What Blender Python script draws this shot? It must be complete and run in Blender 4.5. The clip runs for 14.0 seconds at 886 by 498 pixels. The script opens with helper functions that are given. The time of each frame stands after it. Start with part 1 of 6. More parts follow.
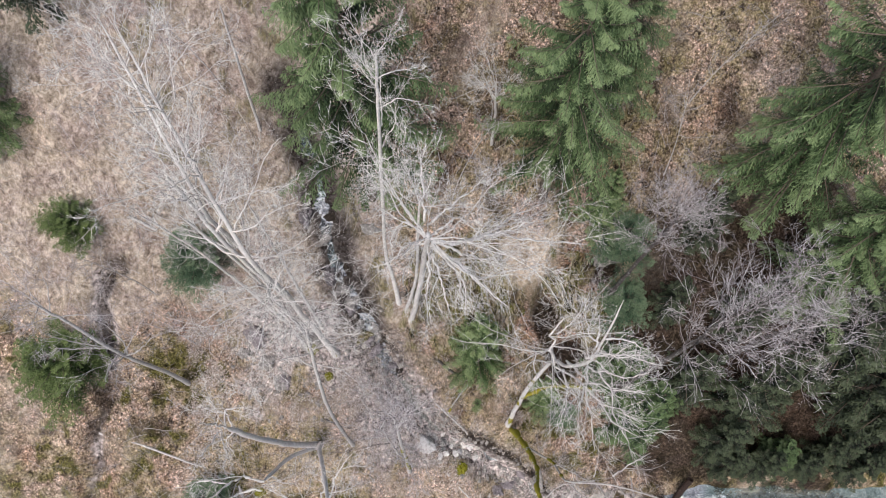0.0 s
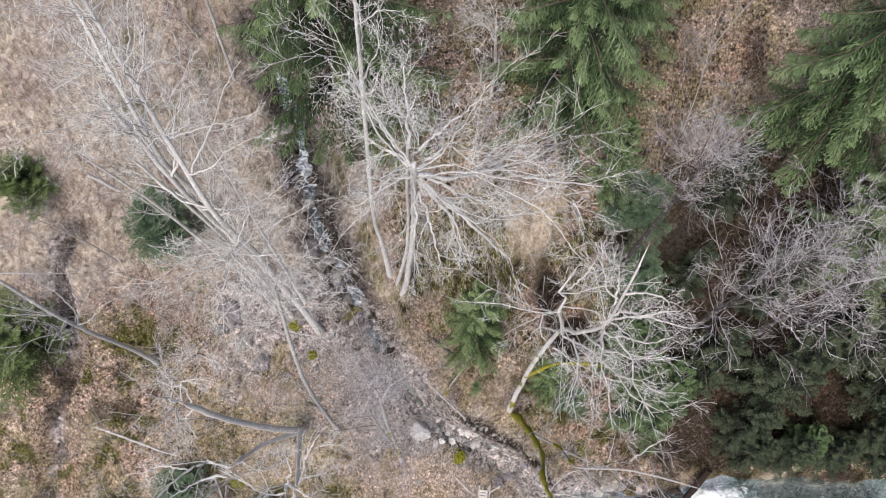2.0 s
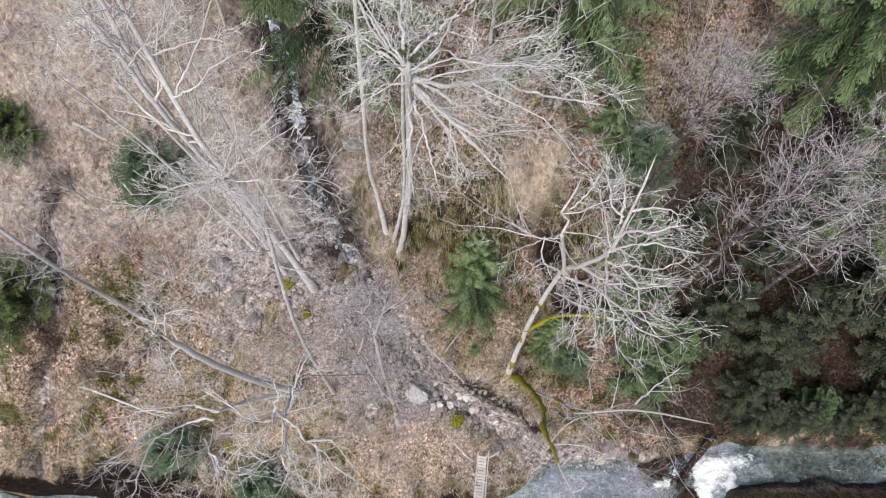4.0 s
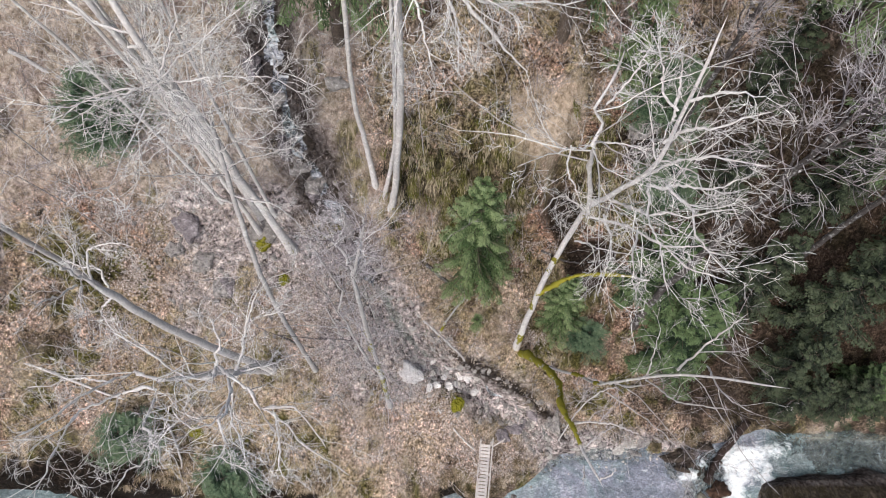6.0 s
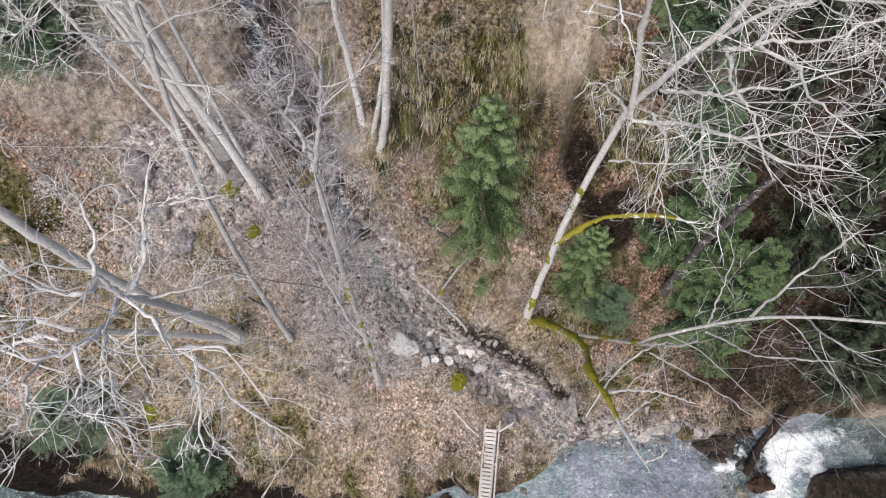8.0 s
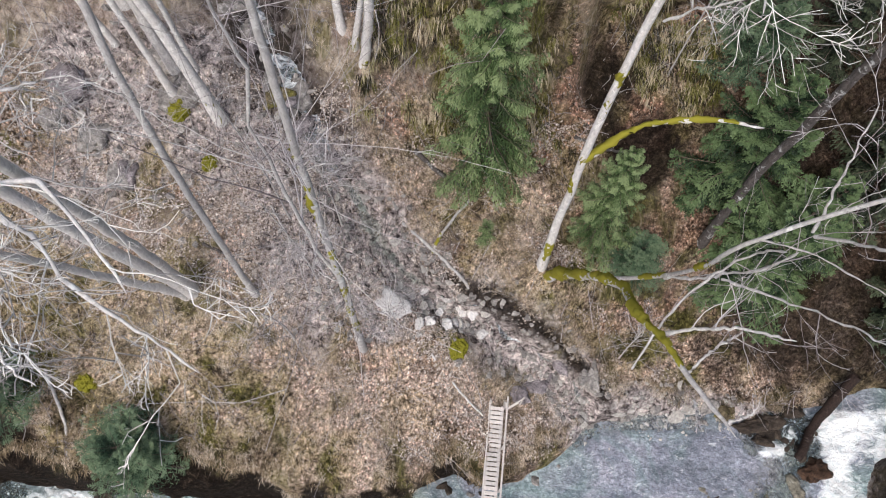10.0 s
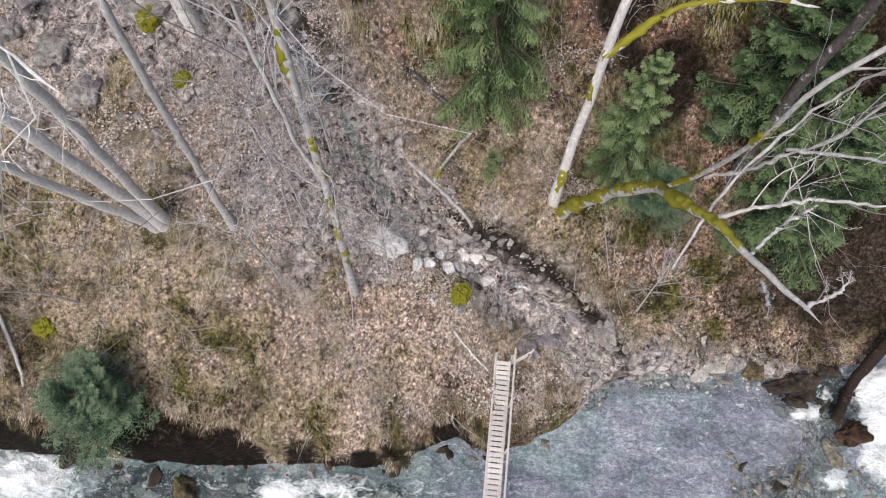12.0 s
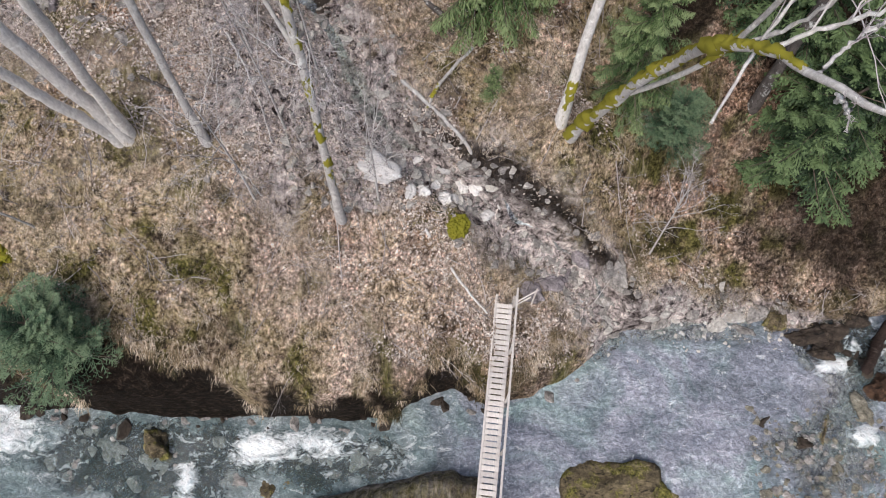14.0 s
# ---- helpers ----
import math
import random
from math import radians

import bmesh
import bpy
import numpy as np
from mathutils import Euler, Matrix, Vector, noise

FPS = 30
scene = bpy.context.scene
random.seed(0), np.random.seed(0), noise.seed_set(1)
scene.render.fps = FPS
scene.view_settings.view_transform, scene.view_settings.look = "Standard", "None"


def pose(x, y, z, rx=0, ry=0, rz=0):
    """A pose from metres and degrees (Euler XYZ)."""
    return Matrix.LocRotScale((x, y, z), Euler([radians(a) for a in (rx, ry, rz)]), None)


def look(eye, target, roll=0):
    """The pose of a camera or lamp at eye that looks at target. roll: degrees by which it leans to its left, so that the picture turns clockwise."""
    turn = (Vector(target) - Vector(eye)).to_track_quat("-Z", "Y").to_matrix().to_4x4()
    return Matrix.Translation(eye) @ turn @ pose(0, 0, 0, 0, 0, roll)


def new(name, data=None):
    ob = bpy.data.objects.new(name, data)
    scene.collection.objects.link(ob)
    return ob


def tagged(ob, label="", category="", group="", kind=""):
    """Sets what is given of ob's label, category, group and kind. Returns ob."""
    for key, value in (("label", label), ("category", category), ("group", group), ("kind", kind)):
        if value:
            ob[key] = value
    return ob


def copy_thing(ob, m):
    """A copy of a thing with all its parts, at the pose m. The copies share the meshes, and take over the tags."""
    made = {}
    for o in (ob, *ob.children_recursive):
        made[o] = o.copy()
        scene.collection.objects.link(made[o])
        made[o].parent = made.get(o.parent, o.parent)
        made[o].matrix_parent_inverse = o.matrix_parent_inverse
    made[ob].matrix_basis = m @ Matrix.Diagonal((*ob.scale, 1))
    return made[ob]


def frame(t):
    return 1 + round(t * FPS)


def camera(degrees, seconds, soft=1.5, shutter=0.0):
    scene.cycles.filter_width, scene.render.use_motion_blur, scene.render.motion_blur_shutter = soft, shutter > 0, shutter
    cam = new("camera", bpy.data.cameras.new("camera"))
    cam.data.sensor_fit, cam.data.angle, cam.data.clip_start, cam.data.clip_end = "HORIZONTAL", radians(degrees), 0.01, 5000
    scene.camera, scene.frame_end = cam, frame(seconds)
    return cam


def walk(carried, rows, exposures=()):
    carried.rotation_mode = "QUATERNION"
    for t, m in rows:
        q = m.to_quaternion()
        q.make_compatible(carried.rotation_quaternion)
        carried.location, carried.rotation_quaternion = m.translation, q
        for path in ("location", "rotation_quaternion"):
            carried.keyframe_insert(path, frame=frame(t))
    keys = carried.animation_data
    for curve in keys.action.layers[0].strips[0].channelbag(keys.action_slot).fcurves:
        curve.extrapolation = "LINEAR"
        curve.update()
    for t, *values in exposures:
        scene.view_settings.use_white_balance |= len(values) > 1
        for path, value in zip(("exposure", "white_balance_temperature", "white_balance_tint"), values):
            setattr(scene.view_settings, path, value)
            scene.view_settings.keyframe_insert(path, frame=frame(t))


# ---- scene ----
cam = camera(63.6, 14.0, soft=1.1)
METRES, EYE, TILT, LEAN, TURN = 36.0, 55.8, -67.4, 0.0, 0.0
ROWS = [
    (0.0, 0.0, 0.0, 0.0, -0.0, -0.0, 0.0),
    (0.5, 0.0041, 0.0373, -0.0127, 0.01, -0.03, 0.01),
    (1.0, 0.0059, 0.0739, -0.0261, 0.04, -0.05, 0.03),
    (1.5, 0.0089, 0.111, -0.0396, 0.05, -0.07, 0.02),
    (2.0, 0.011, 0.1253, -0.0564, 0.12, -0.1, 0.02),
    (2.5, 0.012, 0.1184, -0.0873, 0.19, -0.07, 0.02),
    (3.0, 0.0124, 0.1155, -0.1078, 0.17, -0.08, 0.01),
    (5.5, 0.0149, 0.2769, -0.1838, -0.07, 0.16, -0.01),
    (6.0, 0.0147, 0.3138, -0.1993, -0.04, 0.13, -0.01),
    (6.5, 0.0151, 0.3521, -0.2147, -0.02, 0.09, -0.03),
    (7.0, 0.0151, 0.3914, -0.2316, -0.05, 0.11, -0.04),
    (7.5, 0.0159, 0.4336, -0.2479, -0.06, 0.14, -0.1),
    (8.0, 0.0166, 0.4751, -0.2635, -0.02, 0.08, -0.16),
    (10.5, 0.0179, 0.6712, -0.3467, -0.23, 0.18, -0.08),
    (11.0, 0.0177, 0.7081, -0.3592, -0.23, 0.2, -0.1),
    (11.5, 0.0172, 0.7231, -0.3716, -0.21, 0.2, -0.09),
    (12.0, 0.0178, 0.7117, -0.3975, -0.16, 0.24, -0.18),
    (12.5, 0.0182, 0.7009, -0.4214, -0.22, 0.28, -0.29),
    (13.0, 0.0196, 0.7133, -0.4377, -0.22, 0.27, -0.45),
    (13.5, 0.0208, 0.743, -0.452, -0.21, 0.22, -0.51),
    (14.0, 0.0224, 0.7759, -0.463, -0.16, 0.21, -0.54),
]
walk(cam, [(t, pose(0, 0, EYE, TILT, LEAN, TURN) @ pose(METRES * x, METRES * y, METRES * z, 90 + pitch, roll, yaw)) for t, x, y, z, yaw, pitch, roll in ROWS])
# ---- world and light: bright overcast ----
world = bpy.data.worlds.new("overcast_sky")
scene.world = world
world.use_nodes = True
wn, wl = world.node_tree.nodes, world.node_tree.links
sky = wn.new("ShaderNodeTexSky")
sky.sky_type, sky.sun_disc = "NISHITA", False
sky.sun_elevation, sky.sun_rotation = radians(55), radians(200)
sky.air_density, sky.dust_density, sky.ozone_density = 1.0, 4.0, 1.0
wn["Background"].inputs["Strength"].default_value = 0.12
wl.new(sky.outputs["Color"], wn["Background"].inputs["Color"])

sun_data = bpy.data.lights.new("sun", "SUN")
sun_data.energy, sun_data.angle, sun_data.color = 1.5, radians(30), (1.0, 0.97, 0.93)
sun = new("sun", sun_data)
sun.matrix_world = look((0, 0, 0), (0.28, 0.5, -0.82))
sun.location = (0, -40, 90)

scene.view_settings.exposure = 0.45


# ---- materials ----
def material(name, rough=0.9, spec=0.3):
    m = bpy.data.materials.new(name)
    m.use_nodes = True
    b = m.node_tree.nodes["Principled BSDF"]
    b.inputs["Roughness"].default_value = rough
    b.inputs["Specular IOR Level"].default_value = spec
    return m, m.node_tree.nodes, m.node_tree.links, b


def noise_node(n, l, coord, scale, detail=6.0, rough=0.6, distort=0.0):
    t = n.new("ShaderNodeTexNoise")
    t.inputs["Scale"].default_value, t.inputs["Detail"].default_value = scale, detail
    t.inputs["Roughness"].default_value, t.inputs["Distortion"].default_value = rough, distort
    l.new(coord, t.inputs["Vector"])
    return t.outputs["Fac"]


def ramp(n, l, fac, stops):
    r = n.new("ShaderNodeValToRGB")
    el = r.color_ramp.elements
    while len(el) < len(stops):
        el.new(0.5)
    for e, (p, c) in zip(el, stops):
        e.position, e.color = p, (*c, 1)
    l.new(fac, r.inputs["Fac"])
    return r.outputs["Color"]


def mix(n, l, fac, a, b, kind="MIX"):
    x = n.new("ShaderNodeMix")
    x.data_type, x.blend_type = "RGBA", kind
    for v, s in ((fac, x.inputs[0]), (a, x.inputs[6]), (b, x.inputs[7])):
        if isinstance(v, (int, float)):
            s.default_value = v
        elif isinstance(v, tuple):
            s.default_value = (*v, 1)
        else:
            l.new(v, s)
    return x.outputs[2]


def sharpen(n, l, fac, lo, hi):
    r = n.new("ShaderNodeMapRange")
    r.inputs["From Min"].default_value, r.inputs["From Max"].default_value = lo, hi
    l.new(fac, r.inputs["Value"])
    return r.outputs["Result"]


def bump(n, l, b, height, strength, distance):
    x = n.new("ShaderNodeBump")
    x.inputs["Strength"].default_value, x.inputs["Distance"].default_value = strength, distance
    l.new(height, x.inputs["Height"])
    l.new(x.outputs["Normal"], b.inputs["Normal"])


def coords(n, l, stretch=None):
    c = n.new("ShaderNodeTexCoord").outputs["Object"]
    if stretch:
        m = n.new("ShaderNodeMapping")
        m.inputs["Scale"].default_value = stretch
        l.new(c, m.inputs["Vector"])
        c = m.outputs["Vector"]
    return c


def attribute(n, name):
    a = n.new("ShaderNodeAttribute")
    a.attribute_name = name
    return a.outputs["Fac"]


def flakes(n, l, coord, scale):
    """A random value for each fallen leaf of a lying carpet."""
    v = n.new("ShaderNodeTexVoronoi")
    v.inputs["Scale"].default_value = scale
    v.inputs["Randomness"].default_value = 1.0
    l.new(coord, v.inputs["Vector"])
    sep = n.new("ShaderNodeSeparateColor")
    l.new(v.outputs["Color"], sep.inputs["Color"])
    return sep.outputs["Red"]


def ground_material():
    m, n, l, b = material("leaf_litter_soil", 0.95, 0.15)
    c = coords(n, l)
    flow = coords(n, l, (1.0, 0.75, 0.75))
    fine = noise_node(n, l, flow, 8.0, 9, 0.8, 0.3)
    gaps = noise_node(n, l, c, 4.2, 9, 0.8, 0.7)
    mid = noise_node(n, l, c, 0.9, 7, 0.7, 0.6)
    big = noise_node(n, l, c, 0.2, 6, 0.65, 0.6)
    leaf, small = flakes(n, l, flow, 9.0), flakes(n, l, flow, 17.0)
    grass = ramp(n, l, fine, [(0.38, (0.02, 0.016, 0.01)), (0.46, (0.14, 0.115, 0.07)), (0.53, (0.32, 0.27, 0.185)), (0.62, (0.68, 0.61, 0.49))])
    litter = ramp(n, l, fine, [(0.38, (0.028, 0.018, 0.014)), (0.45, (0.2, 0.148, 0.125)), (0.52, (0.46, 0.37, 0.32)), (0.6, (0.84, 0.75, 0.7))])
    rust = ramp(n, l, fine, [(0.34, (0.03, 0.017, 0.012)), (0.46, (0.2, 0.108, 0.078)), (0.54, (0.44, 0.275, 0.21)), (0.63, (0.74, 0.56, 0.47))])
    col = mix(n, l, sharpen(n, l, mid, 0.44, 0.56), litter, grass)
    col = mix(n, l, sharpen(n, l, big, 0.54, 0.7), col, rust)
    col = mix(n, l, attribute(n, "russet"), col, rust)
    chips = ramp(n, l, leaf, [(0.0, (0.13, 0.08, 0.06)), (0.3, (0.31, 0.21, 0.16)), (0.6, (0.5, 0.375, 0.3)), (0.8, (0.7, 0.575, 0.5)), (1.0, (0.87, 0.78, 0.73))])
    strewn = sharpen(n, l, noise_node(n, l, c, 1.1, 8, 0.75, 0.5), 0.4, 0.54)
    col = mix(n, l, strewn, col, mix(n, l, 0.42, col, chips))
    bits = ramp(n, l, small, [(0.0, (0.25, 0.23, 0.22)), (0.4, (0.85, 0.82, 0.8)), (0.75, (1.2, 1.17, 1.15)), (0.9, (2.1, 2.05, 2.05))])
    col = mix(n, l, 0.7, col, bits, "MULTIPLY")
    olive = ramp(n, l, fine, [(0.39, (0.025, 0.021, 0.009)), (0.46, (0.2, 0.172, 0.09)), (0.53, (0.41, 0.355, 0.215)), (0.62, (0.7, 0.63, 0.46))])
    straw = ramp(n, l, fine, [(0.39, (0.045, 0.034, 0.021)), (0.46, (0.27, 0.21, 0.145)), (0.52, (0.53, 0.435, 0.33)), (0.6, (0.88, 0.79, 0.68))])
    olive = mix(n, l, sharpen(n, l, noise_node(n, l, c, 1.1, 7, 0.72, 0.9), 0.49, 0.56), olive, straw)
    col = mix(n, l, attribute(n, "turf"), col, olive)
    humus = ramp(n, l, fine, [(0.36, (0.01, 0.008, 0.007)), (0.5, (0.035, 0.026, 0.021)), (0.66, (0.11, 0.085, 0.07))])
    col = mix(n, l, attribute(n, "green"), col, ramp(n, l, fine, [(0.36, (0.012, 0.013, 0.004)), (0.5, (0.1, 0.1, 0.028)), (0.64, (0.32, 0.3, 0.115))]))
    col = mix(n, l, attribute(n, "damp"), col, humus)
    col = mix(n, l, sharpen(n, l, noise_node(n, l, c, 1.9, 8, 0.78, 0.9), 0.55, 0.6), col, humus)
    pale = ramp(n, l, fine, [(0.38, (0.065, 0.045, 0.038)), (0.45, (0.39, 0.3, 0.262)), (0.52, (0.64, 0.545, 0.5)), (0.6, (0.9, 0.83, 0.8))])
    pale = mix(n, l, 0.6, pale, bits, "MULTIPLY")
    pale = mix(n, l, sharpen(n, l, noise_node(n, l, c, 0.55, 7, 0.72, 0.8), 0.48, 0.58), pale, straw)
    col = mix(n, l, attribute(n, "pale"), col, pale)
    streaks = noise_node(n, l, coords(n, l, (1.0, 0.8, 0.8)), 3.4, 9, 0.76, 0.5)
    sere = ramp(n, l, streaks, [(0.35, (0.09, 0.074, 0.06)), (0.43, (0.34, 0.285, 0.235)), (0.51, (0.55, 0.48, 0.41)), (0.6, (0.84, 0.78, 0.71))])
    heath = ramp(n, l, streaks, [(0.35, (0.08, 0.062, 0.056)), (0.45, (0.32, 0.255, 0.235)), (0.54, (0.54, 0.46, 0.43)), (0.63, (0.78, 0.72, 0.69))])
    sere = mix(n, l, sharpen(n, l, noise_node(n, l, c, 0.42, 7, 0.7, 0.6), 0.45, 0.58), sere, heath)
    sere = mix(n, l, 0.8, sere, ramp(n, l, noise_node(n, l, c, 0.8, 8, 0.72, 0.9), [(0.36, (0.5, 0.48, 0.44)), (0.47, (0.86, 0.84, 0.82)), (0.6, (1.0, 1.0, 1.01))]), "MULTIPLY")
    col = mix(n, l, 0.85, col, ramp(n, l, gaps, [(0.395, (0.06, 0.054, 0.05)), (0.455, (0.56, 0.54, 0.52)), (0.51, (1.0, 1.0, 1.0)), (0.6, (1.5, 1.49, 1.48))]), "MULTIPLY")
    col = mix(n, l, 1.0, col, (1.03, 1.0, 0.98), "MULTIPLY")
    col = mix(n, l, attribute(n, "sere"), col, sere)
    hanging = noise_node(n, l, coords(n, l, (1.0, 0.24, 0.24)), 5.0, 8, 0.7, 0.6)
    moss = ramp(n, l, hanging, [(0.4, (0.008, 0.007, 0.004)), (0.46, (0.045, 0.042, 0.013)), (0.51, (0.16, 0.155, 0.035)), (0.55, (0.33, 0.285, 0.16)), (0.62, (0.62, 0.55, 0.43))])
    moss = mix(n, l, 0.25, moss, ramp(n, l, fine, [(0.4, (0.03, 0.028, 0.012)), (0.62, (0.5, 0.46, 0.3))]))
    col = mix(n, l, attribute(n, "mossy"), col, moss)
    rocky = ramp(n, l, noise_node(n, l, c, 3.0, 9, 0.72, 0.5), [(0.39, (0.03, 0.024, 0.026)), (0.46, (0.29, 0.26, 0.265)), (0.53, (0.57, 0.525, 0.53)), (0.59, (0.75, 0.72, 0.725)), (0.65, (0.88, 0.865, 0.865))])
    rocky = mix(n, l, 0.7, rocky, ramp(n, l, leaf, [(0.0, (0.45, 0.42, 0.42)), (0.5, (0.95, 0.92, 0.93)), (1.0, (1.5, 1.45, 1.45))]), "MULTIPLY")
    col = mix(n, l, attribute(n, "stony"), col, rocky)
    # near-black soil; this colour also stands in for shade under overhangs and trees
    earth_and_shade = ramp(n, l, gaps, [(0.36, (0.004, 0.003, 0.002)), (0.5, (0.013, 0.009, 0.007)), (0.58, (0.04, 0.029, 0.022)), (0.68, (0.18, 0.14, 0.11))])
    col = mix(n, l, attribute(n, "bare"), col, earth_and_shade)
    bleached = ramp(n, l, streaks, [(0.36, (0.2, 0.15, 0.1)), (0.45, (0.46, 0.37, 0.28)), (0.55, (0.66, 0.56, 0.45)), (0.65, (0.82, 0.74, 0.64))])
    col = mix(n, l, attribute(n, "bleached"), col, bleached)
    col = mix(n, l, 1.0, col, (1.08, 1.05, 1.0), "MULTIPLY")
    l.new(col, b.inputs["Base Color"])
    bump(n, l, b, fine, 1.0, 0.18)
    return m


def bark_material(name, dark, light, lichen, lichen_from=0.55):
    m, n, l, b = material(name, 0.85, 0.2)
    c = coords(n, l, (1, 1, 0.35))
    g = noise_node(n, l, c, 16.0, 8, 0.7)
    col = ramp(n, l, g, [(0.3, dark), (0.65, light)])
    spots = noise_node(n, l, coords(n, l), 3.2, 7, 0.7, 0.5)
    col = mix(n, l, sharpen(n, l, spots, lichen_from, lichen_from + 0.1), col, lichen)
    l.new(col, b.inputs["Base Color"])
    bump(n, l, b, g, 0.6, 0.03)
    return m


def island_material(name, stops, rough=0.8, spec=0.2, scale=0.0, passing=0.0):
    """Colours that differ from leaf to leaf, with a slow drift over the whole."""
    m, n, l, b = material(name, rough, spec)
    geo = n.new("ShaderNodeNewGeometry")
    col = ramp(n, l, geo.outputs["Random Per Island"], stops)
    if scale:
        drift = noise_node(n, l, coords(n, l), scale, 4, 0.6)
        col = mix(n, l, 0.65, col, ramp(n, l, drift, [(0.3, (0.35, 0.35, 0.35)), (0.7, (1, 1, 1))]), "MULTIPLY")
    l.new(col, b.inputs["Base Color"])
    if passing:
        b.inputs["Subsurface Weight"].default_value = 0.0
        t = n.new("ShaderNodeBsdfTranslucent")
        l.new(col, t.inputs["Color"])
        s = n.new("ShaderNodeMixShader")
        s.inputs["Fac"].default_value = passing
        l.new(b.outputs["BSDF"], s.inputs[1])
        l.new(t.outputs["BSDF"], s.inputs[2])
        l.new(s.outputs["Shader"], n["Material Output"].inputs["Surface"])
    return m


def needle_material(name, deep, usual, fresh):
    """Green that differs from bough to bough, paler at young shoots, darkened inside for crown shade."""
    m, n, l, b = material(name, 0.6, 0.3)
    geo = n.new("ShaderNodeNewGeometry")
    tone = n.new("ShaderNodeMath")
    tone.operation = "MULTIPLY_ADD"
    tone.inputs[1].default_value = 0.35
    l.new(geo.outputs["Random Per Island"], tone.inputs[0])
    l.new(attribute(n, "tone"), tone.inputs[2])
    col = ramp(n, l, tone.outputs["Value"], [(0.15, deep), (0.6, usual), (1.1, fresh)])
    l.new(col, b.inputs["Base Color"])
    t = n.new("ShaderNodeBsdfTranslucent")
    l.new(col, t.inputs["Color"])
    s = n.new("ShaderNodeMixShader")
    s.inputs["Fac"].default_value = 0.12
    l.new(b.outputs["BSDF"], s.inputs[1])
    l.new(t.outputs["BSDF"], s.inputs[2])
    l.new(s.outputs["Shader"], n["Material Output"].inputs["Surface"])
    return m


def rock_material(name, dark, light, mossed=0.62):
    m, n, l, b = material(name, 0.85, 0.3)
    c = coords(n, l)
    g = noise_node(n, l, c, 5.0, 9, 0.72, 0.4)
    col = ramp(n, l, g, [(0.3, dark), (0.68, light)])
    info = n.new("ShaderNodeObjectInfo")
    col = mix(n, l, 0.6, col, ramp(n, l, info.outputs["Random"], [(0, (0.55, 0.52, 0.5)), (0.6, (1, 0.96, 0.92)), (1, (1.25, 1.2, 1.15))]), "MULTIPLY")
    moss = noise_node(n, l, c, 1.4, 6, 0.7, 0.6)
    tuft = ramp(n, l, noise_node(n, l, c, 9.0, 7, 0.75), [(0.38, (0.03, 0.03, 0.008)), (0.52, (0.15, 0.14, 0.03)), (0.64, (0.36, 0.32, 0.12))])
    col = mix(n, l, sharpen(n, l, moss, mossed, mossed + 0.08), col, tuft)
    grit = noise_node(n, l, coords(n, l, (0.8, 1.5, 1.5)), 2.6, 9, 0.75, 1.2)
    col = mix(n, l, sharpen(n, l, grit, 0.55, 0.62), col, ramp(n, l, g, [(0.35, tuple(0.5 * v for v in light)), (0.62, tuple(min(0.85, 1.7 * v) for v in light))]))
    col = mix(n, l, sharpen(n, l, grit, 0.45, 0.38), col, tuple(0.8 * v for v in dark))
    l.new(col, b.inputs["Base Color"])
    bump(n, l, b, g, 0.9, 0.08)
    return m


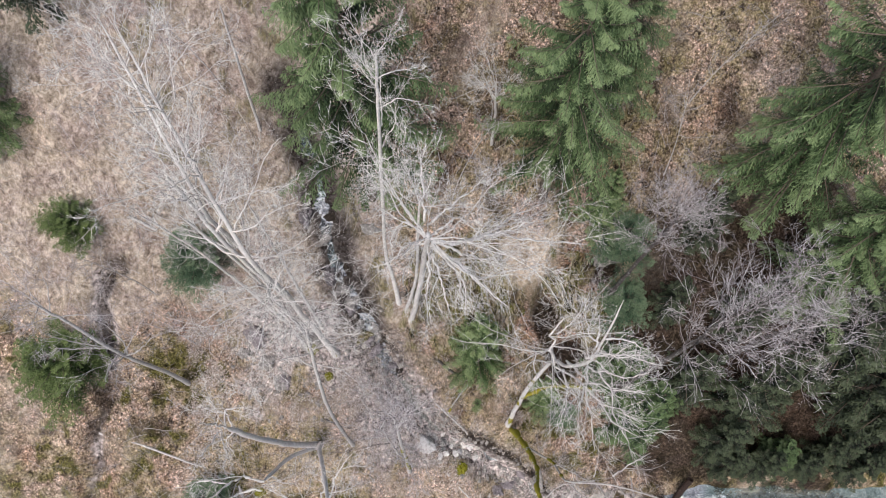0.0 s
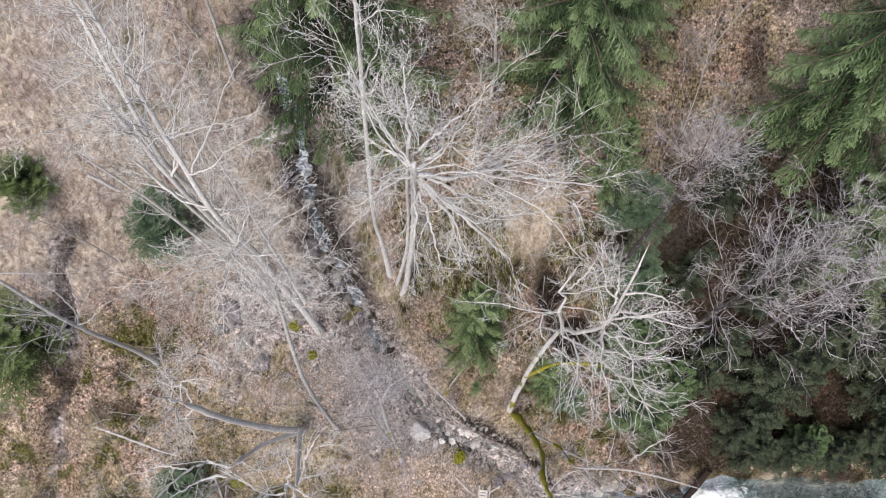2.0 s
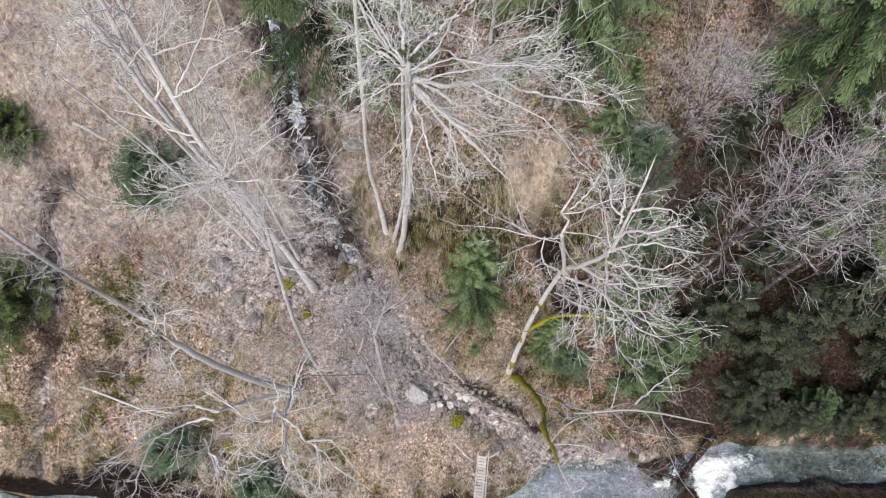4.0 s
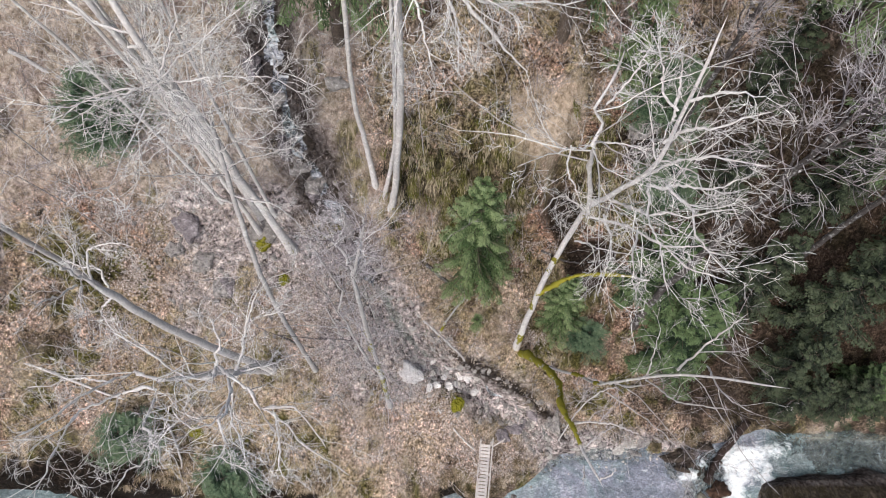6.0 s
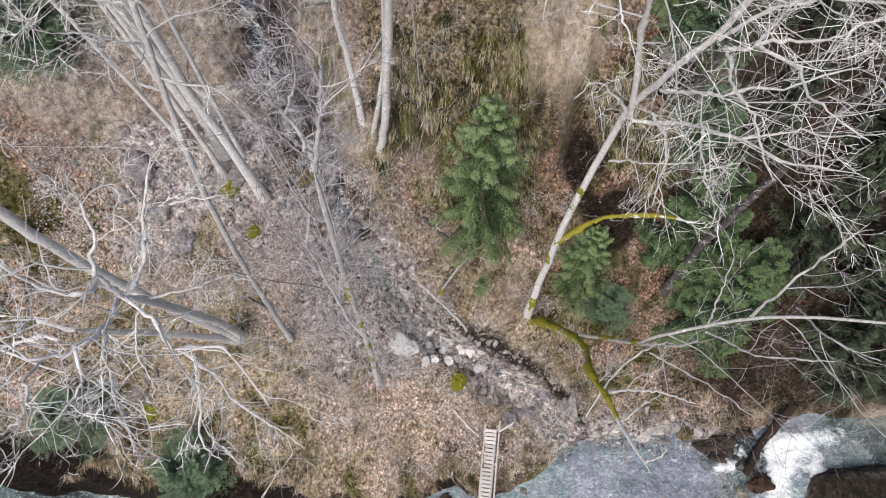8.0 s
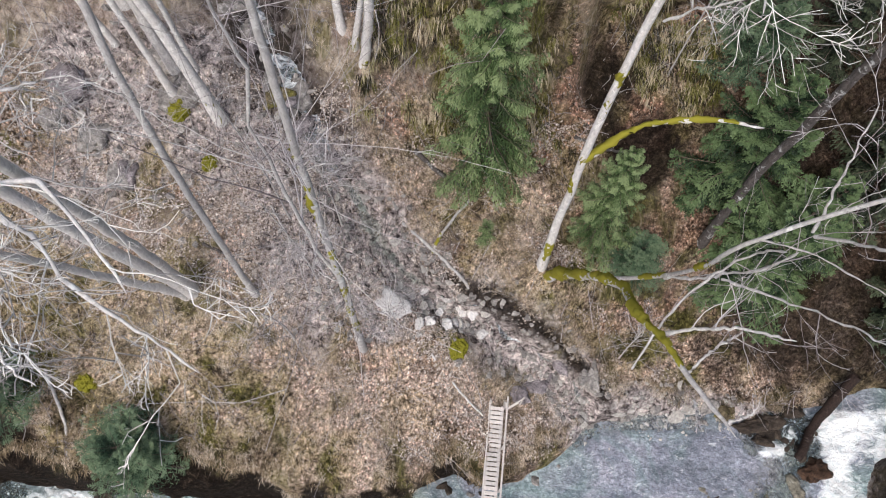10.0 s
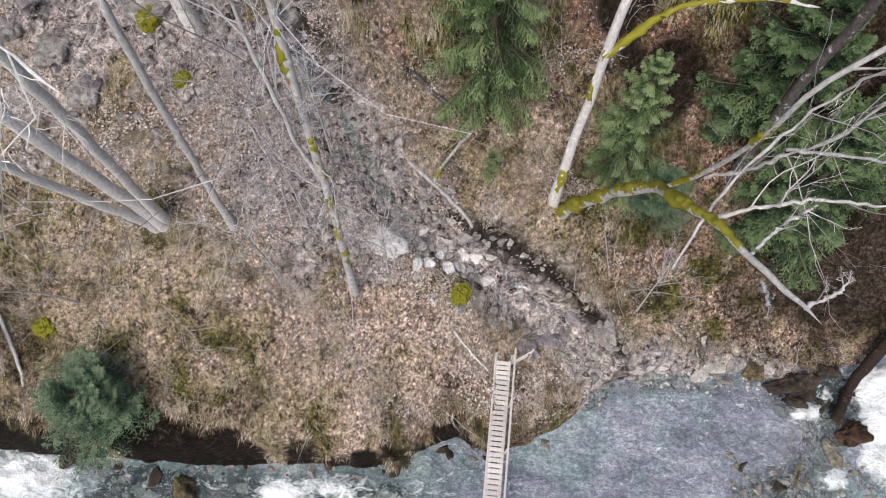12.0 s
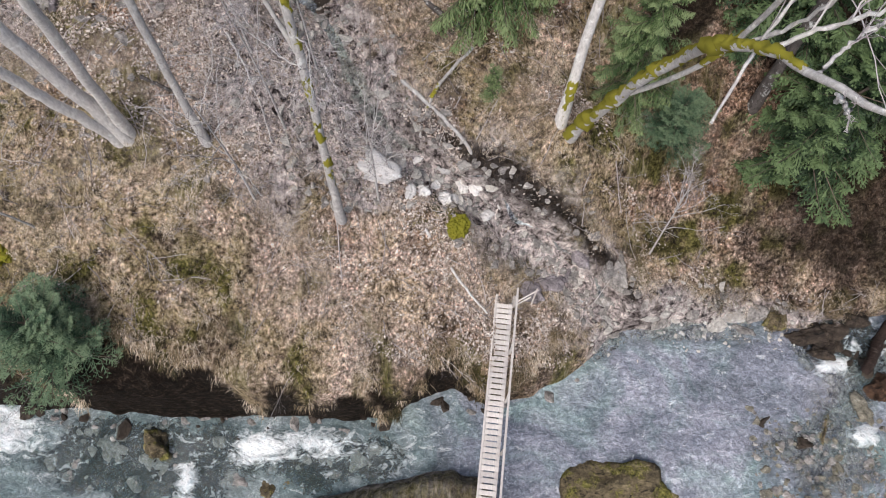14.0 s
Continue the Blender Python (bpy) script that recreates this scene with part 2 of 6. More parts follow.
def water_material():
    m, n, l, b = material("stream_water", 0.1, 0.5)
    c = coords(n, l, (0.95, 1.15, 1.0))
    rip = noise_node(n, l, c, 2.0, 3.0, 0.55, 0.5)
    fine = noise_node(n, l, c, 6.5, 6, 0.7, 0.7)
    slow = noise_node(n, l, c, 0.42, 6, 0.62, 1.0)
    # blue-grey of the reflected sky, painted into the base colour
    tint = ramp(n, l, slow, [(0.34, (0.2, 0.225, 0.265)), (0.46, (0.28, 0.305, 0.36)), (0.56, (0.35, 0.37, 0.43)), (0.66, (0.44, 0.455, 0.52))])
    green = ramp(n, l, noise_node(n, l, coords(n, l), 0.34, 6, 0.65, 0.9), [(0.45, (1.0, 0.99, 1.02)), (0.65, (0.78, 1.0, 0.88))])
    tint = mix(n, l, 1.0, tint, green, "MULTIPLY")
    tint = mix(n, l, attribute(n, "teal"), tint, ramp(n, l, slow, [(0.34, (0.1, 0.15, 0.15)), (0.5, (0.2, 0.265, 0.265)), (0.64, (0.36, 0.42, 0.42))]))
    # ripple highlights, dark troughs and small glints, multiplied into the colour
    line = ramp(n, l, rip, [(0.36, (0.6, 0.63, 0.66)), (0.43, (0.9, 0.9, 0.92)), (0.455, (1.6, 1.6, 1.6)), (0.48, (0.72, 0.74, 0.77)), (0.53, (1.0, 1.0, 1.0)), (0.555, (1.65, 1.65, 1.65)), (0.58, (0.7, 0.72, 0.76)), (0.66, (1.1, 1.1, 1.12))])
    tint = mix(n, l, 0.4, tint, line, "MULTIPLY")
    glint = ramp(n, l, fine, [(0.36, (0.55, 0.58, 0.6)), (0.5, (1.0, 1.0, 1.0)), (0.64, (1.7, 1.7, 1.72))])
    tint = mix(n, l, 0.78, tint, glint, "MULTIPLY")
    white = ramp(n, l, noise_node(n, l, coords(n, l), 2.6, 9, 0.75, 0.9), [(0.3, (0.6, 0.7, 0.74)), (0.48, (0.9, 0.94, 0.96)), (0.6, (0.97, 0.98, 0.99))])
    lace = n.new("ShaderNodeMath")
    lace.operation = "ADD"
    l.new(attribute(n, "foam"), lace.inputs[0])
    l.new(sharpen(n, l, noise_node(n, l, coords(n, l, (0.8, 1.2, 1)), 2.2, 9, 0.72, 0.9), 0.36, 0.66), lace.inputs[1])
    foamy = sharpen(n, l, lace.outputs["Value"], 0.75, 1.45)
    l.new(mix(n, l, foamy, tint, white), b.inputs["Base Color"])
    l.new(sharpen(n, l, foamy, -0.2, 1.2), b.inputs["Roughness"])
    add = n.new("ShaderNodeMath")
    add.operation = "MULTIPLY_ADD"
    add.inputs[1].default_value = 0.45
    l.new(fine, add.inputs[0])
    l.new(rip, add.inputs[2])
    bump(n, l, b, add.outputs["Value"], 1.0, 0.2)
    clear = n.new("ShaderNodeBsdfTransparent")
    clear.inputs["Color"].default_value = (0.84, 0.91, 0.89, 1)
    s = n.new("ShaderNodeMixShader")
    thin = n.new("ShaderNodeMath")
    thin.operation = "SUBTRACT"
    thin.use_clamp = True
    l.new(attribute(n, "shallow"), thin.inputs[0])
    l.new(foamy, thin.inputs[1])
    l.new(thin.outputs["Value"], s.inputs["Fac"])
    l.new(b.outputs["BSDF"], s.inputs[1])
    l.new(clear.outputs["BSDF"], s.inputs[2])
    l.new(s.outputs["Shader"], n["Material Output"].inputs["Surface"])
    return m


def plank_material():
    m, n, l, b = material("weathered_pale_wood", 0.8, 0.2)
    g = noise_node(n, l, coords(n, l, (2, 30, 10)), 3.0, 7, 0.7)
    col = ramp(n, l, g, [(0.3, (0.5, 0.465, 0.45)), (0.65, (0.78, 0.74, 0.72))])
    info = n.new("ShaderNodeObjectInfo")
    col = mix(n, l, 0.7, col, ramp(n, l, info.outputs["Random"], [(0, (0.72, 0.7, 0.68)), (1, (1.1, 1.08, 1.05))]), "MULTIPLY")
    l.new(col, b.inputs["Base Color"])
    bump(n, l, b, g, 0.4, 0.01)
    return m


GROUND = ground_material()
BARK_PALE = bark_material("pale_smooth_bark", (0.46, 0.44, 0.43), (0.78, 0.75, 0.735), (0.87, 0.86, 0.84))
BARK_GREY = bark_material("grey_bark", (0.3, 0.285, 0.28), (0.6, 0.58, 0.575), (0.7, 0.7, 0.69), 0.55)
BARK_DARK = bark_material("dark_bark", (0.035, 0.03, 0.03), (0.13, 0.115, 0.11), (0.55, 0.56, 0.56), 0.56)
BARK_SODDEN = bark_material("sodden_bark", (0.01, 0.007, 0.006), (0.05, 0.033, 0.028), (0.17, 0.14, 0.125), 0.6)
BARK_SPRUCE = bark_material("spruce_bark", (0.07, 0.055, 0.045), (0.2, 0.16, 0.13), (0.25, 0.25, 0.2), 0.66)
TWIG_PALE = island_material("pale_lichen_twigs", [(0, (0.34, 0.32, 0.31)), (0.5, (0.62, 0.6, 0.58)), (1, (0.84, 0.84, 0.81))])
TWIG_GREY = island_material("grey_twigs", [(0, (0.2, 0.175, 0.185)), (0.6, (0.42, 0.385, 0.395)), (1, (0.68, 0.67, 0.67))])
TWIG_BRUSH = island_material("brush_twigs", [(0, (0.19, 0.165, 0.165)), (0.6, (0.4, 0.36, 0.36)), (1, (0.64, 0.61, 0.6))])
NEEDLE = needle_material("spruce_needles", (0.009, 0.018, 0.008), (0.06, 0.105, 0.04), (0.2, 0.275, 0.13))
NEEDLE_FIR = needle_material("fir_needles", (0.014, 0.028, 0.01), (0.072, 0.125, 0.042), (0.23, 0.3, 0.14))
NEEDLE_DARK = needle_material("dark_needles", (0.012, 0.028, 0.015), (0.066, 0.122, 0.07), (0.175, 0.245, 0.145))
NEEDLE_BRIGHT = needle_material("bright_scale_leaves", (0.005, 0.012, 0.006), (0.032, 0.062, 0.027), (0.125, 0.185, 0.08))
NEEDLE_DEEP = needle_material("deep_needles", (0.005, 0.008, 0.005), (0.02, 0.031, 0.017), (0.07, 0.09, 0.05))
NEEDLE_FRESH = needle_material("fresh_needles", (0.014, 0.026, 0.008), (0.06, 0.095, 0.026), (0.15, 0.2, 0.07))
LEAF_DEAD = island_material("dead_leaves", [(0, (0.13, 0.09, 0.07)), (0.25, (0.31, 0.245, 0.205)), (0.5, (0.5, 0.43, 0.375)), (0.75, (0.6, 0.53, 0.475)), (0.93, (0.7, 0.63, 0.58)), (1, (0.82, 0.78, 0.74))], 0.8, 0.2)
GRASS_DEAD = needle_material("dead_grass", (0.04, 0.036, 0.012), (0.36, 0.27, 0.17), (0.84, 0.73, 0.6))
MOSS = island_material("yellow_green_moss", [(0, (0.13, 0.13, 0.015)), (0.5, (0.24, 0.22, 0.03)), (1, (0.34, 0.31, 0.05))], 0.95, 0.1)
MOSS_HANGING = needle_material("hanging_moss", (0.02, 0.016, 0.007), (0.18, 0.175, 0.03), (0.56, 0.48, 0.35))
ROCK = rock_material("grey_rock", (0.1, 0.095, 0.095), (0.42, 0.4, 0.385))
ROCK_SLATE = rock_material("mauve_slate", (0.06, 0.052, 0.058), (0.34, 0.31, 0.33), 0.7)
ROCK_PALE = rock_material("pale_rock", (0.3, 0.29, 0.28), (0.62, 0.6, 0.57), 0.75)
ROCK_WHITE = rock_material("whitish_rock", (0.66, 0.655, 0.66), (0.86, 0.85, 0.85), 0.85)
ROCK_WET = rock_material("wet_mossy_rock", (0.025, 0.02, 0.014), (0.24, 0.195, 0.12), 0.5)
ROCK_MOSSED = rock_material("olive_grey_rock", (0.06, 0.056, 0.045), (0.3, 0.285, 0.235), 0.63)
ROCK_BROWN = rock_material("wet_brown_rock", (0.012, 0.007, 0.005), (0.1, 0.058, 0.038), 0.72)
ROCK_DARK = rock_material("dark_wet_rock", (0.009, 0.007, 0.006), (0.085, 0.066, 0.052), 0.7)
WATER, PLANK = water_material(), plank_material()


# ---- mesh helpers ----
def mesh_from(name, verts, faces, mat, smooth=False):
    verts, faces = np.asarray(verts, np.float32), np.asarray(faces, np.int32)
    me = bpy.data.meshes.new(name)
    k = faces.shape[1]
    me.vertices.add(len(verts))
    me.vertices.foreach_set("co", verts.ravel())
    me.loops.add(faces.size)
    me.loops.foreach_set("vertex_index", faces.ravel())
    me.polygons.add(len(faces))
    me.polygons.foreach_set("loop_start", np.arange(0, faces.size, k, dtype=np.int32))
    me.polygons.foreach_set("use_smooth", np.full(len(faces), smooth))
    me.update(calc_edges=True)
    me.materials.append(mat)
    return me


def part_mesh(name, me, parent, label=""):
    ob = new(name, me)
    ob.parent = parent
    return tagged(ob, label)


def part(name, bm, mat, parent, label="", smooth=False):
    me = bpy.data.meshes.new(name)
    bm.to_mesh(me)
    bm.free()
    me.materials.append(mat)
    if smooth:
        me.polygons.foreach_set("use_smooth", np.full(len(me.polygons), True))
    return part_mesh(name, me, parent, label)


def empty(name, at, label, category, group="", kind=""):
    ob = new(name)
    ob.location = at
    return tagged(ob, label, category, group, kind)


def unit(v):
    return v / np.maximum(np.linalg.norm(v, axis=-1, keepdims=True), 1e-9)


def tubes(paths, radii, sides):
    """Vertices and quads of tapered tubes along many paths of one length."""
    n, p, _ = paths.shape
    tan = unit(np.gradient(paths, axis=1))
    ref = np.where(np.abs(tan[..., :1]) < 0.8, np.array([1.0, 0, 0]), np.array([0, 1.0, 0]))
    u = unit(np.cross(tan, ref))
    v = np.cross(tan, u)
    a = np.arange(sides) * 2 * np.pi / sides
    ring = np.cos(a)[:, None] * u[:, :, None] + np.sin(a)[:, None] * v[:, :, None]
    verts = (paths[:, :, None] + radii[:, :, None, None] * ring).reshape(-1, 3)
    i, j, s = np.meshgrid(np.arange(n), np.arange(p - 1), np.arange(sides), indexing="ij")
    s2 = (s + 1) % sides
    at = lambda jj, ss: (i * p + jj) * sides + ss
    faces = np.stack([at(j, s), at(j, s2), at(j + 1, s2), at(j + 1, s)], -1).reshape(-1, 4)
    return verts, faces


def ribbons(paths, radii, rng):
    """Thin twigs as narrow strips, each turned its own way."""
    n, p, _ = paths.shape
    tan = unit(np.gradient(paths, axis=1))
    wide = unit(np.cross(tan, rng.normal(size=(n, 1, 3)))) * radii[..., None] * 1.2
    verts = np.stack([paths - wide, paths + wide], 2).reshape(-1, 3)
    i, j = np.meshgrid(np.arange(n), np.arange(p - 1), indexing="ij")
    a = (i * p + j) * 2
    return verts, np.stack([a, a + 1, a + 3, a + 2], -1).reshape(-1, 4)


def joined(pieces):
    verts, faces, base = [], [], 0
    for v, f in pieces:
        verts.append(v)
        faces.append(f + base)
        base += len(v)
    return np.concatenate(verts), np.concatenate(faces)


def spline(points, count):
    """A smooth path through a few points."""
    p = np.array(points, float)
    p = np.vstack([2 * p[0] - p[1], p, 2 * p[-1] - p[-2]])
    out, segs = [], len(p) - 3
    for t in np.linspace(0, segs - 1e-6, count):
        k, f = int(t), t - int(t)
        a, b, c, d = p[k : k + 4]
        out.append(0.5 * (2 * b + (c - a) * f + (2 * a - 5 * b + 4 * c - d) * f * f + (3 * b - a - 3 * c + d) * f**3))
    return np.array(out)


def grow(par, rad, k, span, length, angle, up, wander, count, thick, rng, bias=(0, 0, 0), least=0.004):
    """k children on every parent path; length is metres, or a share of the parent's where below zero."""
    n, p, _ = par.shape
    u = rng.uniform(*span, (n, k)).ravel()
    who = np.repeat(np.arange(n), k)
    x = u * (p - 1)
    i = np.minimum(x.astype(int), p - 2)
    f = (x - i)[:, None]
    at = par[who, i] * (1 - f) + par[who, i + 1] * f
    tan = unit(par[who, i + 1] - par[who, i])
    r0 = rad[who, i] * (1 - f[:, 0]) + rad[who, i + 1] * f[:, 0]
    side = unit(np.cross(tan, rng.normal(size=tan.shape)))
    a = np.radians(rng.uniform(*angle, len(u)))[:, None]
    way = unit(tan * np.cos(a) + side * np.sin(a) + np.array(bias))
    size = np.linalg.norm(np.diff(par, axis=1), axis=2).sum(1)[who] * -length if length < 0 else np.full(len(u), length)
    size = size * rng.uniform(0.55, 1.2, len(u)) * (1.15 - 0.55 * u)
    step = (size / (count - 1))[:, None]
    path = [at]
    for _ in range(count - 1):
        way = unit(way + wander * rng.normal(size=way.shape) + np.array([0, 0, up]))
        path.append(path[-1] + way * step)
    path = np.stack(path, 1)
    r = np.maximum(r0 * thick, least)[:, None] * np.linspace(1, 0.22, count)
    return path, np.maximum(r, least * 0.6)


# ---- lie of the land ----
LAND = (-0.12, -0.08, 0.71)
HUMPS = [
    (-22, 4, 0.23), (-14, 4, -0.05), (-7, 4, 1.28), (0, 4, -0.22), (7, 4, -1.51), (14, 4, -2.91), (23, 4, -1.31),
    (-22, 11, 1.11), (-14, 11, -1.61), (-7, 11, -0.06), (0, 11, -1.76), (7, 11, -1.13), (14, 11, -1.09), (23, 11, -0.15),
    (-22, 18, 0.76), (-14, 18, -0.39), (-7, 18, -1.32), (0, 18, -0.3), (7, 18, -1.08), (14, 18, -1.06), (23, 18, 0.54),
    (-22, 26, 2.05), (-14, 26, 1.37), (-7, 26, -1.98), (0, 26, -0.11), (7, 26, 1.38), (14, 26, 0.18), (23, 26, 1.46),
]
BROOK = np.array([(-9.6, 26), (-8.2, 22.4), (-7.7, 19), (-6.4, 16.4), (-5.2, 14.2), (-4.2, 12.4), (-2.4, 9.9), (-0.8, 8.0), (1.1, 6.9), (3.3, 6.0), (5.4, 5.0), (7.2, 3.4)])
RILL = np.array([(-20.6, 16.5), (-21.9, 14.6), (-21.4, 12.2), (-22.3, 10.6), (-21.7, 9.2), (-23.2, 7.6), (-23.4, 5.2), (-24.4, 3.3), (-24.3, 0)])
SHORE_X = [-60, -24, -20, -14.7, -10.9, -4.8, -1.0, 1.3, 2.6, 4.1, 5.4, 7.6, 10, 12.5, 14.5, 17, 20, 25, 30, 60]
SHORE_Y = [2.0, 0.9, 0.35, 0.2, -0.3, -0.35, -0.3, 0.6, 0.1, 0.45, 1.2, 2.7, 3.3, 2.9, 2.5, 3.3, 4.0, 3.8, 3.9, 6.0]
SOUTH_X = [-60, -10, -6, -3.6, -1.1, 1.3, 2.3, 3.2, 6, 14, 18, 19.5, 25, 31, 60]
SOUTH_Y = [-7, -6, -5, -3.0, -2.5, -1.85, -2.2, -4, -7, -6, -2.5, 1.7, 2.1, 1.8, 2.0]


def lattice(ix, iy, seed):
    h = (ix.astype(np.int64) * 374761393 + iy.astype(np.int64) * 668265263 + seed * 974711) & 0x7FFFFFFF
    h = ((h ^ (h >> 13)) * 1274126177) & 0x7FFFFFFF
    return ((h ^ (h >> 16)) & 0xFFFF) / 65535.0


def vnoise(x, y, size, seed, octaves=3):
    total, amp, norm = 0.0, 1.0, 0.0
    for o in range(octaves):
        u, v = np.asarray(x) / size * 2**o + 57.3 * o, np.asarray(y) / size * 2**o - 31.7 * o
        ix, iy = np.floor(u), np.floor(v)
        fx, fy = u - ix, v - iy
        fx, fy = fx * fx * (3 - 2 * fx), fy * fy * (3 - 2 * fy)
        a, b = lattice(ix, iy, seed + o), lattice(ix + 1, iy, seed + o)
        c, d = lattice(ix, iy + 1, seed + o), lattice(ix + 1, iy + 1, seed + o)
        total = total + amp * ((a * (1 - fx) + b * fx) * (1 - fy) + (c * (1 - fx) + d * fx) * fy - 0.5)
        norm += amp
        amp *= 0.5
    return total / norm * 2


def off_line(x, y, line):
    best = np.full(np.shape(x), 1e9)
    for a, b in zip(line[:-1], line[1:]):
        d = b - a
        t = np.clip(((x - a[0]) * d[0] + (y - a[1]) * d[1]) / (d @ d), 0, 1)
        best = np.minimum(best, np.hypot(x - a[0] - t * d[0], y - a[1] - t * d[1]))
    return best


def smooth(lo, hi, v):
    t = np.clip((v - lo) / (hi - lo), 0, 1)
    return t * t * (3 - 2 * t)


def water_level(x):
    return -2.4 + 1.1 * smooth(17.5, 20.5, x) - 0.4 * smooth(1.0, -6.0, x)


def shore(x, y):
    """How far inland a place lies from the north bank's edge."""
    return y - np.interp(x, SHORE_X, SHORE_Y) - 0.42 * vnoise(x, y, 1.5, 11, 4)


def cliff_lip(x):
    return 16.5 + 0.6 * np.sin(x * 0.9) + 0.35 * np.sin(x * 2.7 + 1) + 0.12 * np.clip(x - 4, 0, 9)


def height(x, y):
    x, y = np.asarray(x, float), np.asarray(y, float)
    far = np.clip(y, -40, 75)
    z = LAND[0] + LAND[1] * np.clip(x, -45, 45) + LAND[2] * far
    for cx, cy, a in HUMPS:
        z = z + a * np.exp(-((x - cx) ** 2 + (y - cy) ** 2) / 36.0)
    z = z + 1.7 * np.exp(-(((x - 4.9) / 2.1) ** 2 + ((y - 8.2) / 1.9) ** 2))
    z = z - 0.9 * np.exp(-(((x - 3.4) / 1.5) ** 2 + ((y - 3.6) / 1.3) ** 2))
    z = z + 0.9 * np.exp(-(((x - 0.6) / 1.8) ** 2 + ((y - 4.8) / 1.2) ** 2)) - 1.0 * np.exp(-(((x - 8.3) / 1.8) ** 2 + ((y - 5.5) / 1.3) ** 2))
    lip = cliff_lip(x)
    z = z + 3.0 * np.exp(-(((x - 4.6) / 5.2) ** 4)) * (np.tanh((y - lip) / 0.9) - np.tanh((y - lip) / 5.0))
    z = z + 0.75 * np.exp(-(((x - 4.0) / 5.5) ** 4 + ((y - lip + 0.3) / 1.6) ** 2)) * vnoise(2.2 * x, 0.8 * y, 1.1, 74)
    z = z - 1.5 * np.exp(-(((x - 7.0) / 0.7) ** 2 + ((y - 15.7) / 1.1) ** 2)) - 1.0 * np.exp(-(((x - 11.0) / 0.9) ** 2 + ((y - 17.7) / 0.8) ** 2))
    brook, rill = off_line(x, y, BROOK), off_line(x, y, RILL)
    beyond = off_line(x, y, BROOK + (-0.5, -0.6)) - off_line(x, y, BROOK + (0.5, 0.6))
    z = z + 1.05 * smooth(0.35, 0.85, beyond + 0.3 * vnoise(x, y, 0.9, 76)) * np.exp(-((brook / 2.2) ** 2)) * smooth(10.5, 8.0, y)
    z = z - 1.15 * np.exp(-((brook / 1.25) ** 2)) - 0.8 * np.exp(-((rill / 0.7) ** 2))
    rocky = np.exp(-((brook / 2.2) ** 2)) + np.exp(-(((x + 12) / 3.0) ** 2 + ((y - 12.5) / 3.5) ** 2))
    z = z + 0.5 * vnoise(x, y, 3.5, 1) + 0.27 * vnoise(x, y, 1.0, 2) + (0.13 + 0.16 * rocky) * vnoise(x, y, 0.42, 3)
    bed = water_level(x) - 0.55 + 0.35 * vnoise(x, y, 1.8, 4) + 0.2 * vnoise(x, y, 0.6, 6)
    inland = smooth(-0.15, 0.75, shore(x, y))
    z = bed * (1 - inland) + np.maximum(z, water_level(x) + 0.15) * inland
    south = np.interp(x, SOUTH_X, SOUTH_Y) - y + 0.4 * vnoise(x, y, 1.5, 12)
    rise = np.minimum(0.9 + 0.45 * np.maximum(south, 0), 22) + 0.4 * vnoise(x, y, 2.0, 9)
    return np.where(y < 2.2, z + (water_level(x) + rise - z) * smooth(-0.1, 0.6, south) * (shore(x, y) < 0), z)


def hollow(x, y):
    """The undercut places of the low cliff, darkened in place of shade, and a dark bank strip."""
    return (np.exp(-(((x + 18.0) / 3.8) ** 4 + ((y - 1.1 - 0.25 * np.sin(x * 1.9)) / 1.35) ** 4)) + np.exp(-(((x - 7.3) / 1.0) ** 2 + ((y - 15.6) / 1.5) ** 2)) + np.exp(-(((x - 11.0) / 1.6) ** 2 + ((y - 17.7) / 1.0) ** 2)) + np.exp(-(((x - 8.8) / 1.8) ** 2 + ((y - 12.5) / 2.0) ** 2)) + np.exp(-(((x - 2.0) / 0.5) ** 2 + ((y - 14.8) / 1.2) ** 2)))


def bank(x, y):
    """How far inland a place lies from the ragged lip of the turf."""
    return shore(x, y) + 1.1 * vnoise(x, y, 1.1, 73, 4) + 0.6 * vnoise(x, y, 2.6, 92, 2)


def turf(x, y):
    """Above zero where grass and moss grow, below where fallen leaves gather."""
    return 0.7 * vnoise(x, y, 1.2, 87, 4) + 0.5 * vnoise(x, y, 5.0, 89, 2) + 0.1 * smooth(3.0, 1.0, shore(x, y)) + 0.3 * np.exp(-(((x + 12.0) / 6.5) ** 2 + ((y - 4.0) / 3.6) ** 2))


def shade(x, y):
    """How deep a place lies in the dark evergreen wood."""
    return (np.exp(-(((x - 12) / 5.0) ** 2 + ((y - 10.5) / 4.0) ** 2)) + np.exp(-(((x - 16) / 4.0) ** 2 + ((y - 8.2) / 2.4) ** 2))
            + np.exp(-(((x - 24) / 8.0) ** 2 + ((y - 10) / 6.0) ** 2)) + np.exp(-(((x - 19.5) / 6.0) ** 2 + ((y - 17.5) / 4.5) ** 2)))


def ground_at(x, y):
    return float(height(np.array([x]), np.array([y]))[0])


def axis_steps(lo, hi, step, reach):
    inner = list(np.arange(lo, hi + 1e-6, step))
    out, s = inner[-1], step
    while out < reach:
        s *= 1.35
        out += s
        inner.append(out)
    out, s = inner[0], step
    while out > -reach:
        s *= 1.35
        out -= s
        inner.insert(0, out)
    return np.array(inner)


